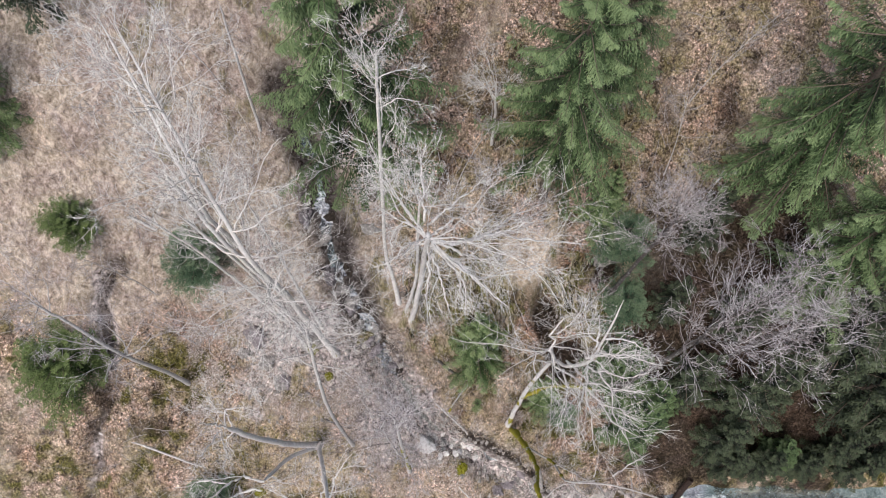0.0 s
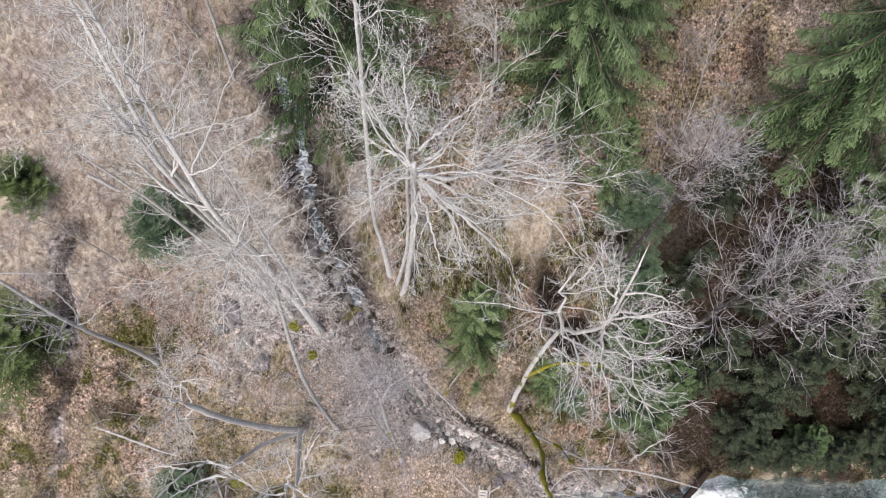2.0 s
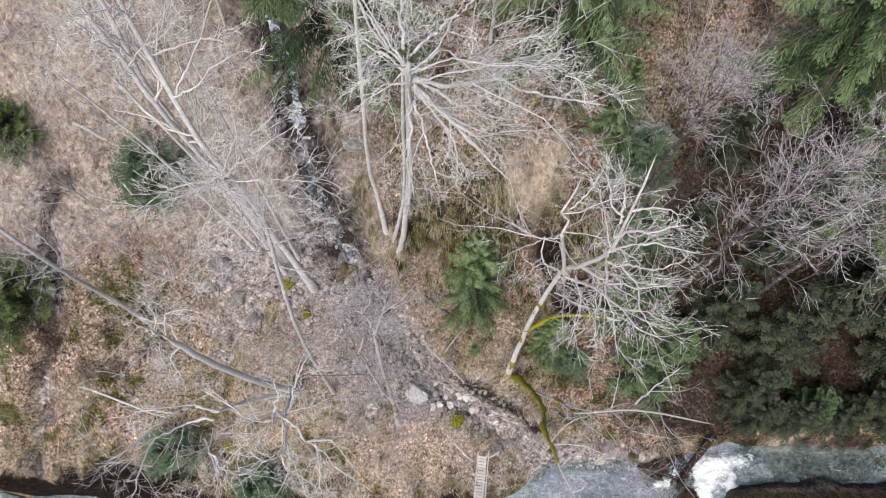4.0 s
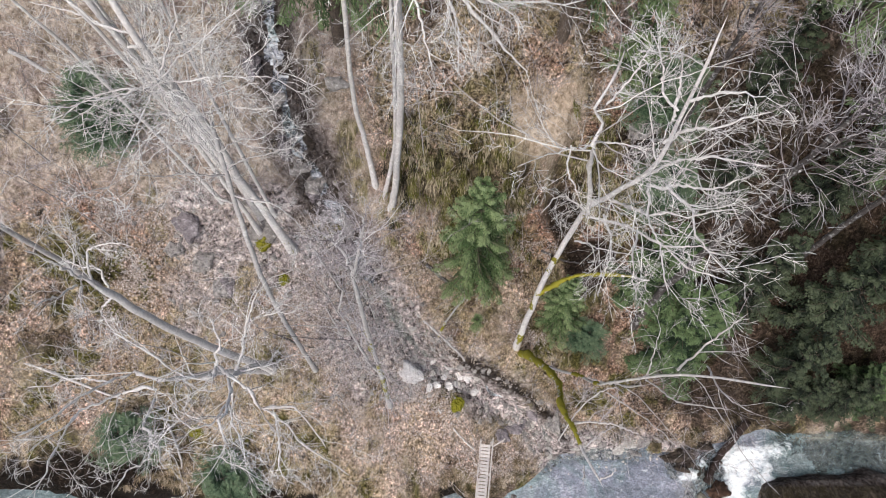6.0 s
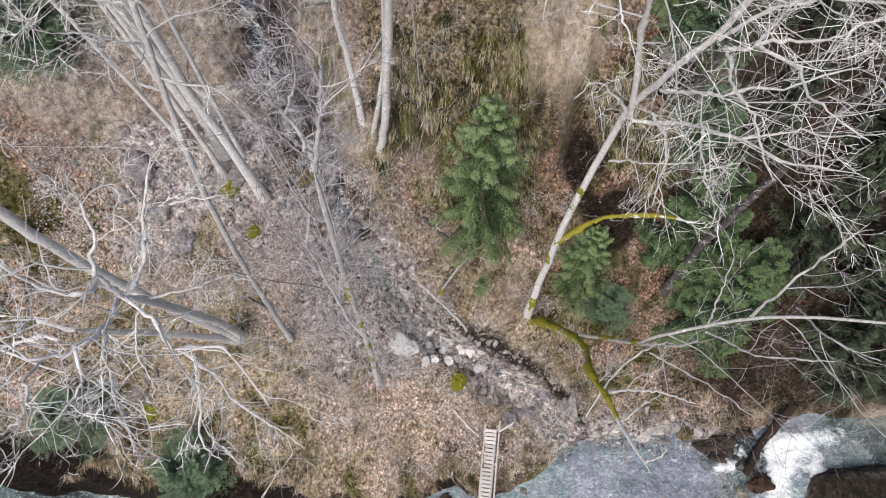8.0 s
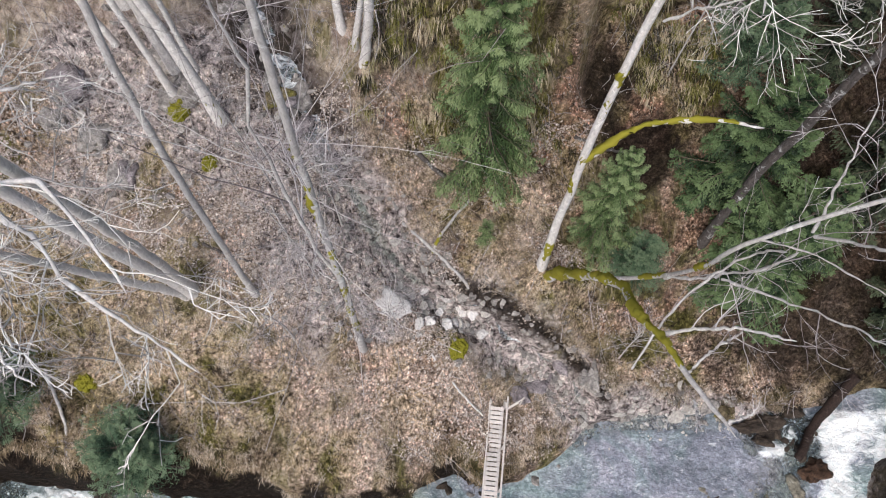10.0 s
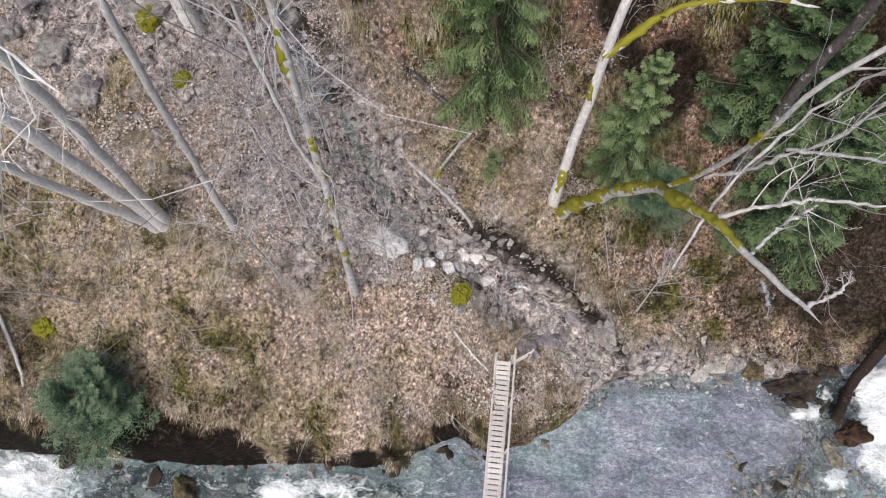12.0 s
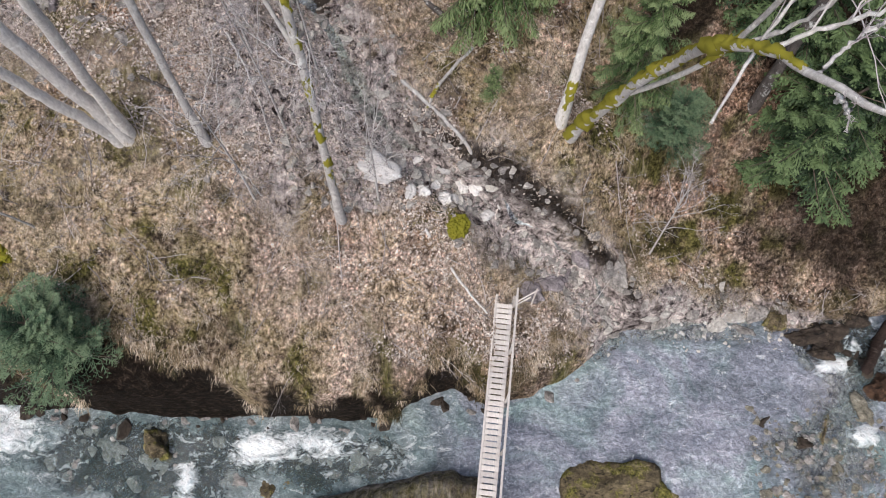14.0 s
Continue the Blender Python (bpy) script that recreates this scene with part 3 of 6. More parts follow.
def build_ground():
    gx, gy = axis_steps(-28, 33, 0.175, 420), axis_steps(-4.5, 33, 0.175, 420)
    X, Y = np.meshgrid(gx, gy, indexing="ij")
    Z = height(X, Y)
    nx, ny = X.shape
    i, j = np.meshgrid(np.arange(nx - 1), np.arange(ny - 1), indexing="ij")
    faces = np.stack([i * ny + j, (i + 1) * ny + j, (i + 1) * ny + j + 1, i * ny + j + 1], -1).reshape(-1, 4)
    s = shore(X, Y)
    tall = smooth(1.2, 2.4, height(X, np.interp(X, SHORE_X, SHORE_Y) + 1.2) - water_level(X))
    push = 0.5 * tall * smooth(0.15, 0.6, s) * smooth(2.0, 0.8, s) * np.clip(0.45 + 1.0 * vnoise(X, Y, 1.6, 71), 0, 1.2)
    over = Y - cliff_lip(X)
    ledge = np.exp(-(((X - 5.0) / 4.5) ** 4)) * smooth(-0.3, 0.5, over) * smooth(2.2, 0.8, over) * (0.75 + 0.8 * vnoise(X, Y, 1.6, 72))
    Yo = Y - push - 0.9 * ledge
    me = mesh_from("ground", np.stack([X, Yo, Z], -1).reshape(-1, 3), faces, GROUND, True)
    x, y = X.ravel(), Y.ravel()
    brook = off_line(x, y, BROOK)
    gx_, gy_ = np.gradient(Z, gx, gy)
    steep = np.hypot(gx_, gy_).ravel()
    patch = vnoise(x, y, 1.4, 21)
    stony = np.clip(smooth(2.0, 0.6, brook + 1.1 * patch) * smooth(-0.2, 0.2, patch + 0.5), 0, 1)
    scree = np.exp(-(((x + 12) / 2.8) ** 2 + ((y - 12.0) / 4.0) ** 2)) + 1.1 * np.exp(-(((x + 2.8) / 3.6) ** 2 + ((y - 7.8) / 3.2) ** 2)) + 0.8 * np.exp(-(((x + 8.5) / 3.0) ** 2 + ((y - 14.0) / 2.0) ** 2)) + 0.9 * np.exp(-(((x + 7.0) / 2.0) ** 2 + ((y - 11.2) / 2.2) ** 2))
    stony = np.maximum(stony, smooth(0.45, 0.8, scree + 0.55 * patch))
    beach = smooth(1.9, 0.5, shore(x, y)) * smooth(5.5, 7.0, x) * smooth(16.0, 14.5, x)
    stony = np.maximum(stony, smooth(0.3, 0.6, beach + 0.3 * patch))
    stony = np.maximum(stony, smooth(0.0, -0.3, shore(x, y)))
    stony = np.maximum(stony, smooth(0.6, 0.2, off_line(x, y, RILL) + 0.9 * vnoise(x, y, 1.2, 82)) * smooth(-0.2, 0.3, vnoise(x, y, 2.4, 83)))
    cliff = np.exp(-(((x - 3.5) / 5.5) ** 2 + ((y - 15.8) / 2.0) ** 2))
    mossy = np.clip(smooth(0.45, 0.9, cliff + 0.75 * vnoise(x * 2.2, y, 1.0, 31)) * 0.8 + 0.7 * smooth(0.3, 0.5, vnoise(x, y, 1.3, 33)) * (brook < 9), 0, 1)
    # bare also marks painted shade: here the bank face under its overhanging lip
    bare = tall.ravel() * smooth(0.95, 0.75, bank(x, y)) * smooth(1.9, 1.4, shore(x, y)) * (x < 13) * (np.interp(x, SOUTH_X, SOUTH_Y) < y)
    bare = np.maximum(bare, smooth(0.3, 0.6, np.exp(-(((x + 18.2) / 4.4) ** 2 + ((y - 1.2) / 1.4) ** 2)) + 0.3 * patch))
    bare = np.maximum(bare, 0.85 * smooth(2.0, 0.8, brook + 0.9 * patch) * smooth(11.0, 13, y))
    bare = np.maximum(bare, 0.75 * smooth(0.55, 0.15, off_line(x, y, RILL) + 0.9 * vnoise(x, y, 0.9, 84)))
    # dark band painting the shadow along the brook's right-hand edge
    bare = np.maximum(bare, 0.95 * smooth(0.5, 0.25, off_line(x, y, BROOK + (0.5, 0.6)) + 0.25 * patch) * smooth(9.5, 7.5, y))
    # dark streaks for the shade in the cliff's recesses
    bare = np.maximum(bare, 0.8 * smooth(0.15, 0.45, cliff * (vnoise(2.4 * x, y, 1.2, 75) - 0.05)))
    # ground under the evergreens is coloured dark for the shade they cast
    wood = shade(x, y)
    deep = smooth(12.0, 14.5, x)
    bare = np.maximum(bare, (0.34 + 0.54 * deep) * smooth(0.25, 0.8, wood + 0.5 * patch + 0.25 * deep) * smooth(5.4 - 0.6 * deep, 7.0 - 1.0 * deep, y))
    # the same painted shade for the dark gap further right
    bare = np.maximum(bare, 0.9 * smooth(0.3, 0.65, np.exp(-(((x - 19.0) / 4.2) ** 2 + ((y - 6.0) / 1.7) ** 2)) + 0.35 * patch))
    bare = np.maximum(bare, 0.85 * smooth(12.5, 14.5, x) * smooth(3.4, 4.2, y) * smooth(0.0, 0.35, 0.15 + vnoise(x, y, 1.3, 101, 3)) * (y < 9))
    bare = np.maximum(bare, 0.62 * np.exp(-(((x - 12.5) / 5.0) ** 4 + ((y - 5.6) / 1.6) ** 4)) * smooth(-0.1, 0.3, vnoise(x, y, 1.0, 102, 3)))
    needles = 0.6 * smooth(0.2, 0.7, wood + 0.5 * vnoise(x, y, 1.6, 98, 3)) * smooth(5.4, 7.0, y)
    pale = 0.8 * smooth(-0.1, 0.3, smooth(2.0, -6.0, x) * smooth(10, 18, y) * 0.5 + 0.9 * vnoise(x, y, 2.2, 81, 4) - 0.25)
    pale = np.maximum(pale, 0.95 * smooth(0.3, 0.65, np.exp(-(((x + 4.0) / 5.5) ** 2 + ((y - 9.5) / 4.5) ** 2)) + 0.5 * vnoise(x, y, 1.6, 85, 4)))
    pale = np.maximum(pale, 0.9 * smooth(0.28, 0.62, 0.75 * np.exp(-(((x + 1.5) / 6.0) ** 2 + ((y - 3.2) / 3.0) ** 2)) + 0.7 * vnoise(x, y, 1.1, 93, 4)))
    pale = np.maximum(pale, smooth(0.4, 0.8, np.exp(-(((x - 5.8) / 1.8) ** 2 + ((y - 18.2) / 1.8) ** 2)) + 0.3 * patch))
    mossy = mossy * (1 - 0.8 * smooth(0.5, 0.9, np.exp(-(((x - 5.4) / 1.7) ** 2 + ((y - 17.9) / 1.6) ** 2))))
    spots = [(9.8, 20.5, 2.2, 4.5), (2.6, 9.2, 3.0, 2.6), (-1.3, 12.4, 1.8, 1.6), (-7.0, 22.5, 1.4, 4.5), (-12.0, 27.0, 8.0, 2.5), (6.4, 11.5, 1.6, 2.0), (8.2, 5.6, 2.0, 1.5), (-9.5, 9.5, 1.6, 1.2), (-4.0, 16.6, 1.5, 2.6), (-13, 20, 2.5, 1.5), (-17, 14, 2.0, 1.2), (6.1, 14.6, 1.2, 1.3), (9.0, 12.4, 1.4, 2.2)]
    russet = np.maximum(needles, 0.95 * smooth(0.25, 0.6, sum(np.exp(-(((x - cx) / a) ** 2 + ((y - cy) / c) ** 2)) for cx, cy, a, c in spots) + 0.45 * vnoise(x, y, 1.7, 86)))
    knob = np.exp(-(((x + 4.2) / 1.3) ** 2 + ((y - 16.2) / 2.4) ** 2)) + np.exp(-(((x + 6.3) / 0.9) ** 2 + ((y - 20.4) / 1.7) ** 2))
    mossy = np.maximum(mossy, 0.8 * smooth(0.45, 0.7, knob + 0.6 * vnoise(x, y, 1.0, 94, 3) - 0.1))
    mossy = mossy * (1 - 0.85 * smooth(0.4, 0.8, np.exp(-(((x - 6.1) / 1.3) ** 2 + ((y - 14.6) / 1.4) ** 2)) + 0.3 * patch))
    south = np.interp(x, SOUTH_X, SOUTH_Y) - y
    mossy = np.maximum(mossy, 0.85 * smooth(-0.2, 0.3, south + 0.2 * patch) * (y < 1))
    stony = stony * (1 - 0.8 * smooth(-0.1, 0.3, south) * (y < 1))
    mossy = np.maximum(mossy, 0.3 * smooth(0.0, -0.4, shore(x, y)) * smooth(-0.2, 0.2, patch) * (x < 18))
    bare = np.maximum(bare, 0.85 * smooth(-0.2, 0.3, south) * (x > 17) * (y < 3))
    bare = np.maximum(bare, 0.9 * smooth(0.35, 0.7, np.exp(-(((x - 16.4) / 1.9) ** 2 + ((y - 2.8) / 0.9) ** 2)) + 0.3 * patch))
    # bed coloured dark: upstream for the shade of the trees, and far left
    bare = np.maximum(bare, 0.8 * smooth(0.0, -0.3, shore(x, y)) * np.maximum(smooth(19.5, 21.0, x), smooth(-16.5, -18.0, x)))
    # undercuts coloured near-black, since the dents themselves lie open to the sky
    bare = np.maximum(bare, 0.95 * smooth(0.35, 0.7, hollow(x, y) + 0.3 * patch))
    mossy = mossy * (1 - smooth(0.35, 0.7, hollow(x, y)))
    bleached = 0.9 * smooth(0.3, 0.7, np.exp(-(((x - 5.7) / 1.7) ** 2 + ((y - 17.9) / 1.5) ** 2)) + 0.45 * vnoise(x, y, 1.0, 97, 4))
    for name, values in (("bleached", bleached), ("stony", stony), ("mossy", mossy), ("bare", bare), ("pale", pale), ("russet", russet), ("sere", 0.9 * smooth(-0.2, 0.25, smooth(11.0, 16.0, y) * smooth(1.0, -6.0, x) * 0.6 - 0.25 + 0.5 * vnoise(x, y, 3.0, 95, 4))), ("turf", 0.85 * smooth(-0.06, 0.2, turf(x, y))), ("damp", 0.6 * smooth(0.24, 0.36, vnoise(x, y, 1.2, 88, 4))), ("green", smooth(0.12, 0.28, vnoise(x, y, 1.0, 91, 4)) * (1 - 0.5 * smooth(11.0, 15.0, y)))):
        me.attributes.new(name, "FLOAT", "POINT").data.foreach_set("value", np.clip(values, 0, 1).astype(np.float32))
    ob = new("ground", me)
    return tagged(ob, "steep wooded hillside of tan leaf litter, dead grass and rock", "ground", "", "structure")


ground = build_ground()


WHITE = [(18.7, 2.9, 1.3, 0.55, 1.5), (18.3, 2.0, 0.7, 0.8, 1.4), (18.0, 1.0, 0.5, 0.8, 1.3), (17.6, 0.0, 0.5, 0.7, 1.2), (19.7, 1.4, 0.4, 0.9, 1.1), (20.6, 3.2, 0.6, 0.35, 0.7), (15.45, 1.75, 0.62, 0.42, 1.3), (18.4, -0.9, 0.6, 0.9, 1.3), (16.25, 2.5, 0.25, 0.42, 0.85), (15.9, -0.9, 0.5, 0.4, 0.6),
         (-5.8, -1.4, 0.8, 0.5, 1.15), (-4.4, -1.05, 1.0, 0.4, 0.5), (-3.2, -1.1, 0.9, 0.3, 0.45), (-8.0, -2.5, 0.4, 0.75, 1.05), (-15.7, -0.7, 1.5, 0.9, 1.6), (-2.0, -1.5, 1.6, 0.25, 0.3),
         (-8.6, -1.0, 0.4, 0.2, 0.5), (-13.5, -1.3, 1.5, 0.9, 0.25), (-3, -1.4, 4.0, 0.8, 0.26), (16.0, -0.8, 1.0, 0.4, 0.4)]
# the blob at x 26 lets the bed, darkened for tree shade, show
THIN = [(-19.5, -0.3, 3.0, 1.4, 1.3), (16.3, 2.5, 1.6, 0.8, 1.3), (26.0, 3.2, 5.5, 1.6, 1.2), (-9.0, -1.6, 9.0, 1.5, 0.4), (14.2, -1.6, 2.2, 1.5, 1.0), (-10.0, -1.8, 3.2, 1.4, 1.0), (10.0, 3.1, 3.0, 0.5, 0.9), (-2.5, -1.8, 3.0, 0.9, 0.9), (15.8, 1.2, 1.6, 1.6, 1.0)]


def build_water():
    gx, gy = np.concatenate([np.arange(-60, -20, 1.0), np.arange(-20, 28, 0.13), np.arange(28, 60.1, 1.0)]), np.concatenate([np.arange(-9, -4, 0.5), np.arange(-4, 6.6, 0.13)])
    X, Y = np.meshgrid(gx, gy, indexing="ij")
    blob = lambda some: sum(k * np.exp(-(((X - x) / a) ** 2 + ((Y - y) / b) ** 2)) for x, y, a, b, k in some)
    foam, thin = np.clip(blob(WHITE), 0, 1.4), np.clip(blob(THIN), 0, 1)
    Z = water_level(X) + (0.07 + 0.1 * smooth(1, -3, X) + 0.1 * smooth(11, 14, X)) * vnoise(X, Y * 1.5, 1.4, 41) + 0.03 * vnoise(X, Y * 1.4, 0.5, 42)
    Z = Z + 0.22 * foam * (0.6 + vnoise(X, Y, 0.7, 43))
    nx, ny = X.shape
    i, j = np.meshgrid(np.arange(nx - 1), np.arange(ny - 1), indexing="ij")
    faces = np.stack([i * ny + j, (i + 1) * ny + j, (i + 1) * ny + j + 1, i * ny + j + 1], -1).reshape(-1, 4)
    me = mesh_from("river_water", np.stack([X, Y, Z], -1).reshape(-1, 3), faces, WATER, True)
    thin = 0.18 + 0.5 * smooth(0.3, 0.8, thin + 0.4 * vnoise(X, Y, 1.0, 44))
    edge = smooth(-0.9, -0.1, shore(X, Y)) * smooth(5.0, 7.0, X) * smooth(14.0, 12.0, X)
    thin = np.maximum(thin, 0.55 * edge)
    # deeper teal past x 19 paints the water as shaded by trees
    teal = 0.8 * smooth(2.0, -2.0, X + 1.5 * vnoise(X, Y, 2.5, 45)) + 0.95 * smooth(19.2, 20.6, X)
    for name, values in (("foam", foam), ("shallow", thin), ("teal", teal)):
        me.attributes.new(name, "FLOAT", "POINT").data.foreach_set("value", values.ravel().astype(np.float32))
    return tagged(new("river_water", me), "clear grey-green mountain stream with ripples and white foam", "water", "", "structure")


build_water()


def build_brook():
    """A thin film of water that runs down the rocky gully."""
    line = spline([(x, y, 0) for x, y in BROOK], 150)[:, :2]
    side = np.gradient(line, axis=0)
    side = np.stack([-side[:, 1], side[:, 0]], 1) / np.linalg.norm(side, axis=1, keepdims=True)
    k = np.arange(150)
    line = line + side * 0.3 * vnoise(k * 0.13, k * 0, 1.0, 61)[:, None] + np.array([0.3, 0.36]) * smooth(10.5, 8.0, line[:, 1])[:, None]
    width = np.clip(0.3 + 0.4 * vnoise(k * 0.2, k * 0, 1.0, 62), 0.14, 0.8) * (1 + 0.35 * smooth(75, 50, k))
    across = np.linspace(-1, 1, 6)
    P = line[:, None] + side[:, None] * (across[None, :] * width[:, None])[..., None]
    z = height(P[..., 0], P[..., 1]).min(axis=1, keepdims=True) + 0.17 + 0.03 * vnoise(P[..., 0], P[..., 1], 0.3, 63)
    low = z.min(axis=1)
    z = z + (np.convolve(np.pad(low, 4, "edge"), np.ones(9) / 9, "valid") - low)[:, None]
    V = np.concatenate([P, z[..., None]], -1).reshape(-1, 3)
    i, j = np.meshgrid(np.arange(149), np.arange(5), indexing="ij")
    F = np.stack([i * 6 + j, i * 6 + j + 1, (i + 1) * 6 + j + 1, (i + 1) * 6 + j], -1).reshape(-1, 4)
    me = mesh_from("brook_water", V, F, WATER, True)
    fall = np.repeat(0.02 + 0.24 * smooth(80, 60, k) + 0.26 * smooth(-0.1, 0.5, vnoise(k * 0.11, k * 0, 1.0, 64)) * smooth(82, 72, k) + 0.4 * smooth(108, 116, k) * smooth(136, 128, k), 6)
    for name, values in (("foam", fall), ("shallow", np.repeat(0.74 - 0.12 * smooth(80, 60, k) + 0.24 * smooth(74, 82, k) * smooth(112, 104, k), 6))):
        me.attributes.new(name, "FLOAT", "POINT").data.foreach_set("value", values.astype(np.float32))
    tagged(new("brook_water", me), "narrow white-streaked brook running down the gully", "water", "", "structure")


build_brook()


# ---- rocks ----
def stone_bmesh(rng, sx, sy, sz, cuts=1):
    """A broken, angular stone: the hull of a few points, with its edges knocked off."""
    bm = bmesh.new()
    for _ in range(17):
        v = unit(rng.normal(size=3)) * rng.uniform(0.75, 1.0)
        bm.verts.new((v[0] * sx, v[1] * sy, v[2] * sz))
    hull = bmesh.ops.convex_hull(bm, input=bm.verts)
    bmesh.ops.delete(bm, geom=[g for g in hull["geom_interior"] if isinstance(g, bmesh.types.BMVert)], context="VERTS")
    return bm


STONES = []
for n in range(10):
    rng_s = np.random.default_rng(300 + n)
    bm = stone_bmesh(rng_s, 0.52, 0.38, 0.16 + 0.08 * (n % 3))
    for mat in (ROCK, ROCK_PALE):
        me = bpy.data.meshes.new("stone")
        bm.to_mesh(me)
        me.materials.append(mat)
        STONES.append(me)
    bm.free()


def boulder(at, size, mat, label, seed, turn=0.0, name="boulder"):
    """A large weathered rock, finely broken up."""
    bm = bmesh.new()
    bmesh.ops.create_icosphere(bm, subdivisions=4, radius=1.0)
    rng = np.random.default_rng(int(seed * 10))
    planes = [(Vector(unit(rng.normal(size=3))), rng.uniform(0.62, 0.95)) for _ in range(16)]
    for v in bm.verts:
        d = v.co.copy()
        cut = min([1.1] + [h / d.dot(nrm) for nrm, h in planes if d.dot(nrm) > 0.2])
        k = cut * (1 + 0.35 * noise.noise(d * 1.3 + Vector((seed, 0, 0))) + 0.18 * noise.noise(d * 3.1 + Vector((0, seed, 0))) + 0.07 * noise.noise(d * 8.0))
        flat = 0.75 if d.z > 0 else 1.0
        k += 0.12 * noise.noise(d * 2.0 + Vector((seed, seed, 0))) - 0.1 * abs(noise.noise(d * 4.5 + Vector((seed, 1, 2))))
        v.co = Vector((d.x * size[0], d.y * size[1], d.z * size[2] * flat)) * k
    me = bpy.data.meshes.new(name)
    bm.to_mesh(me)
    bm.free()
    me.materials.append(mat)
    me.polygons.foreach_set("use_smooth", np.full(len(me.polygons), True))
    ob = new(name, me)
    ob.matrix_world = pose(*at, 0, 0, turn)
    return tagged(ob, label, "rock")


boulder((7.3, -2.95, -2.6), (2.7, 1.5, 1.1), ROCK_WET, "broad mossy boulder standing out of the stream", 3.0)
boulder((-9.3, -1.3, -2.75), (0.45, 0.75, 0.75), ROCK_WET, "wet mossy boulder in the rapids", 5.0, 25)
boulder((16.95, 0.9, -2.3), (0.75, 0.55, 0.7), ROCK_BROWN, "brown wet boulder under the small waterfall", 6.0, 30)
rng_c = np.random.default_rng(61)
for n in range(26):
    x = rng_c.uniform(14.3, 18.0)
    y = 2.75 + rng_c.normal() * 0.3 - 0.45 * max(0, 2.2 - abs(x - 16.9)) * rng_c.uniform()
    r = 0.12 + 0.3 * rng_c.uniform() ** 1.5
    bm = stone_bmesh(rng_c, 1.3 * r, 0.8 * r, 0.7 * r)
    me = bpy.data.meshes.new("wet_rock")
    bm.to_mesh(me)
    bm.free()
    me.materials.append(ROCK_DARK)
    ob = new("wet_rock", me)
    ob.matrix_world = pose(x, y, -2.5 + 0.15 * r, rng_c.normal() * 15, rng_c.normal() * 15, rng_c.uniform(0, 360))
    tagged(ob, "dark wet broken rock beside the small waterfall", "rock", "waterfall rocks")
rng_f = np.random.default_rng(62)
for n in range(46):
    x = rng_f.uniform(-17.0, 6.5)
    y = float(np.interp(x, SHORE_X, SHORE_Y)) - 0.15 + 0.25 * rng_f.normal()
    r = 0.1 + 0.3 * rng_f.uniform() ** 2
    bm = stone_bmesh(rng_f, 1.4 * r, 0.9 * r, 0.7 * r)
    me = bpy.data.meshes.new("shore_rock")
    bm.to_mesh(me)
    bm.free()
    me.materials.append(ROCK_DARK if n % 3 else ROCK)
    ob = new("shore_rock", me)
    ob.matrix_world = pose(x, y, float(water_level(x)) - 0.1 * r, rng_f.normal() * 12, rng_f.normal() * 12, rng_f.uniform(0, 360))
    tagged(ob, "wet dark rock at the water's edge under the bank", "rock", "shore rocks")
boulder((14.4, 1.75, -2.6), (0.5, 0.42, 0.3), ROCK, "grey flat slab beside the white pool", 81.0, 20, "slab")
boulder((16.1, 0.1, -2.4), (0.3, 0.85, 0.42), ROCK_MOSSED, "mossy rock rib below the waterfall", 82.0, 15)
boulder((-6.3, -2.5, -3.0), (0.75, 0.45, 0.35), ROCK, "low blue-grey rock under the rapids", 83.0, 10)
boulder((-4.6, -2.6, -2.95), (0.32, 0.25, 0.3), ROCK_WET, "small brown rock in the rapids", 84.0, 40)
boulder((-5.2, -2.8, -2.95), (0.3, 0.4, 0.35), ROCK_WET, "small brown rock in the rapids", 85.0, 10)
boulder((12.4, -0.35, -2.52), (0.42, 0.16, 0.3), ROCK_DARK, "low dark rock breaking the shallow water", 8.0, 40)
boulder((13.8, -1.05, -2.5), (0.34, 0.26, 0.34), ROCK_DARK, "low mossy rock breaking the shallow water", 9.0, -30)
boulder((14.6, -0.6, -2.5), (0.17, 0.72, 0.34), ROCK_WET, "mossy rock rib beside the foam", 10.0, -22)
for n, (x, y, sx, sy) in enumerate([(13.5, 3.35, 0.6, 0.4), (14.5, 2.8, 0.75, 0.4), (15.5, 3.0, 0.7, 0.42), (16.5, 3.5, 0.6, 0.35), (14.9, 2.2, 0.45, 0.22)]):
    boulder((x, y, -2.3), (sx, sy, 0.5), ROCK_DARK if n else ROCK_WET, "dark wet ledge above the white pool", 140.0 + n, 12 - 9 * n)
for n, (x, y, sx, sy, turn) in enumerate([(8.95, 3.2, 0.42, 0.26, 40), (8.35, 3.3, 0.4, 0.28, -10), (12.3, 3.05, 0.5, 0.2, -15), (11.3, 3.25, 0.5, 0.3, 10), (10.3, 3.6, 0.38, 0.24, 60), (12.0, 3.6, 0.55, 0.32, 0), (12.8, 3.7, 0.5, 0.3, 25), (7.0, 3.9, 0.34, 0.24, 30)]):
    boulder((x, y, max(ground_at(x, y), -2.4) + 0.04), (sx, sy, 0.14), ROCK_PALE if n % 2 else ROCK, "flat grey stone on the stony shore", 150.0 + n, turn, "flat_stone")
boulder((-1.32, 6.7, ground_at(-1.32, 6.7) + 0.22), (1.0, 0.62, 0.24), ROCK_WHITE, "flat pale slab lying in the stony brook bed", 13.0, -25, "slab")
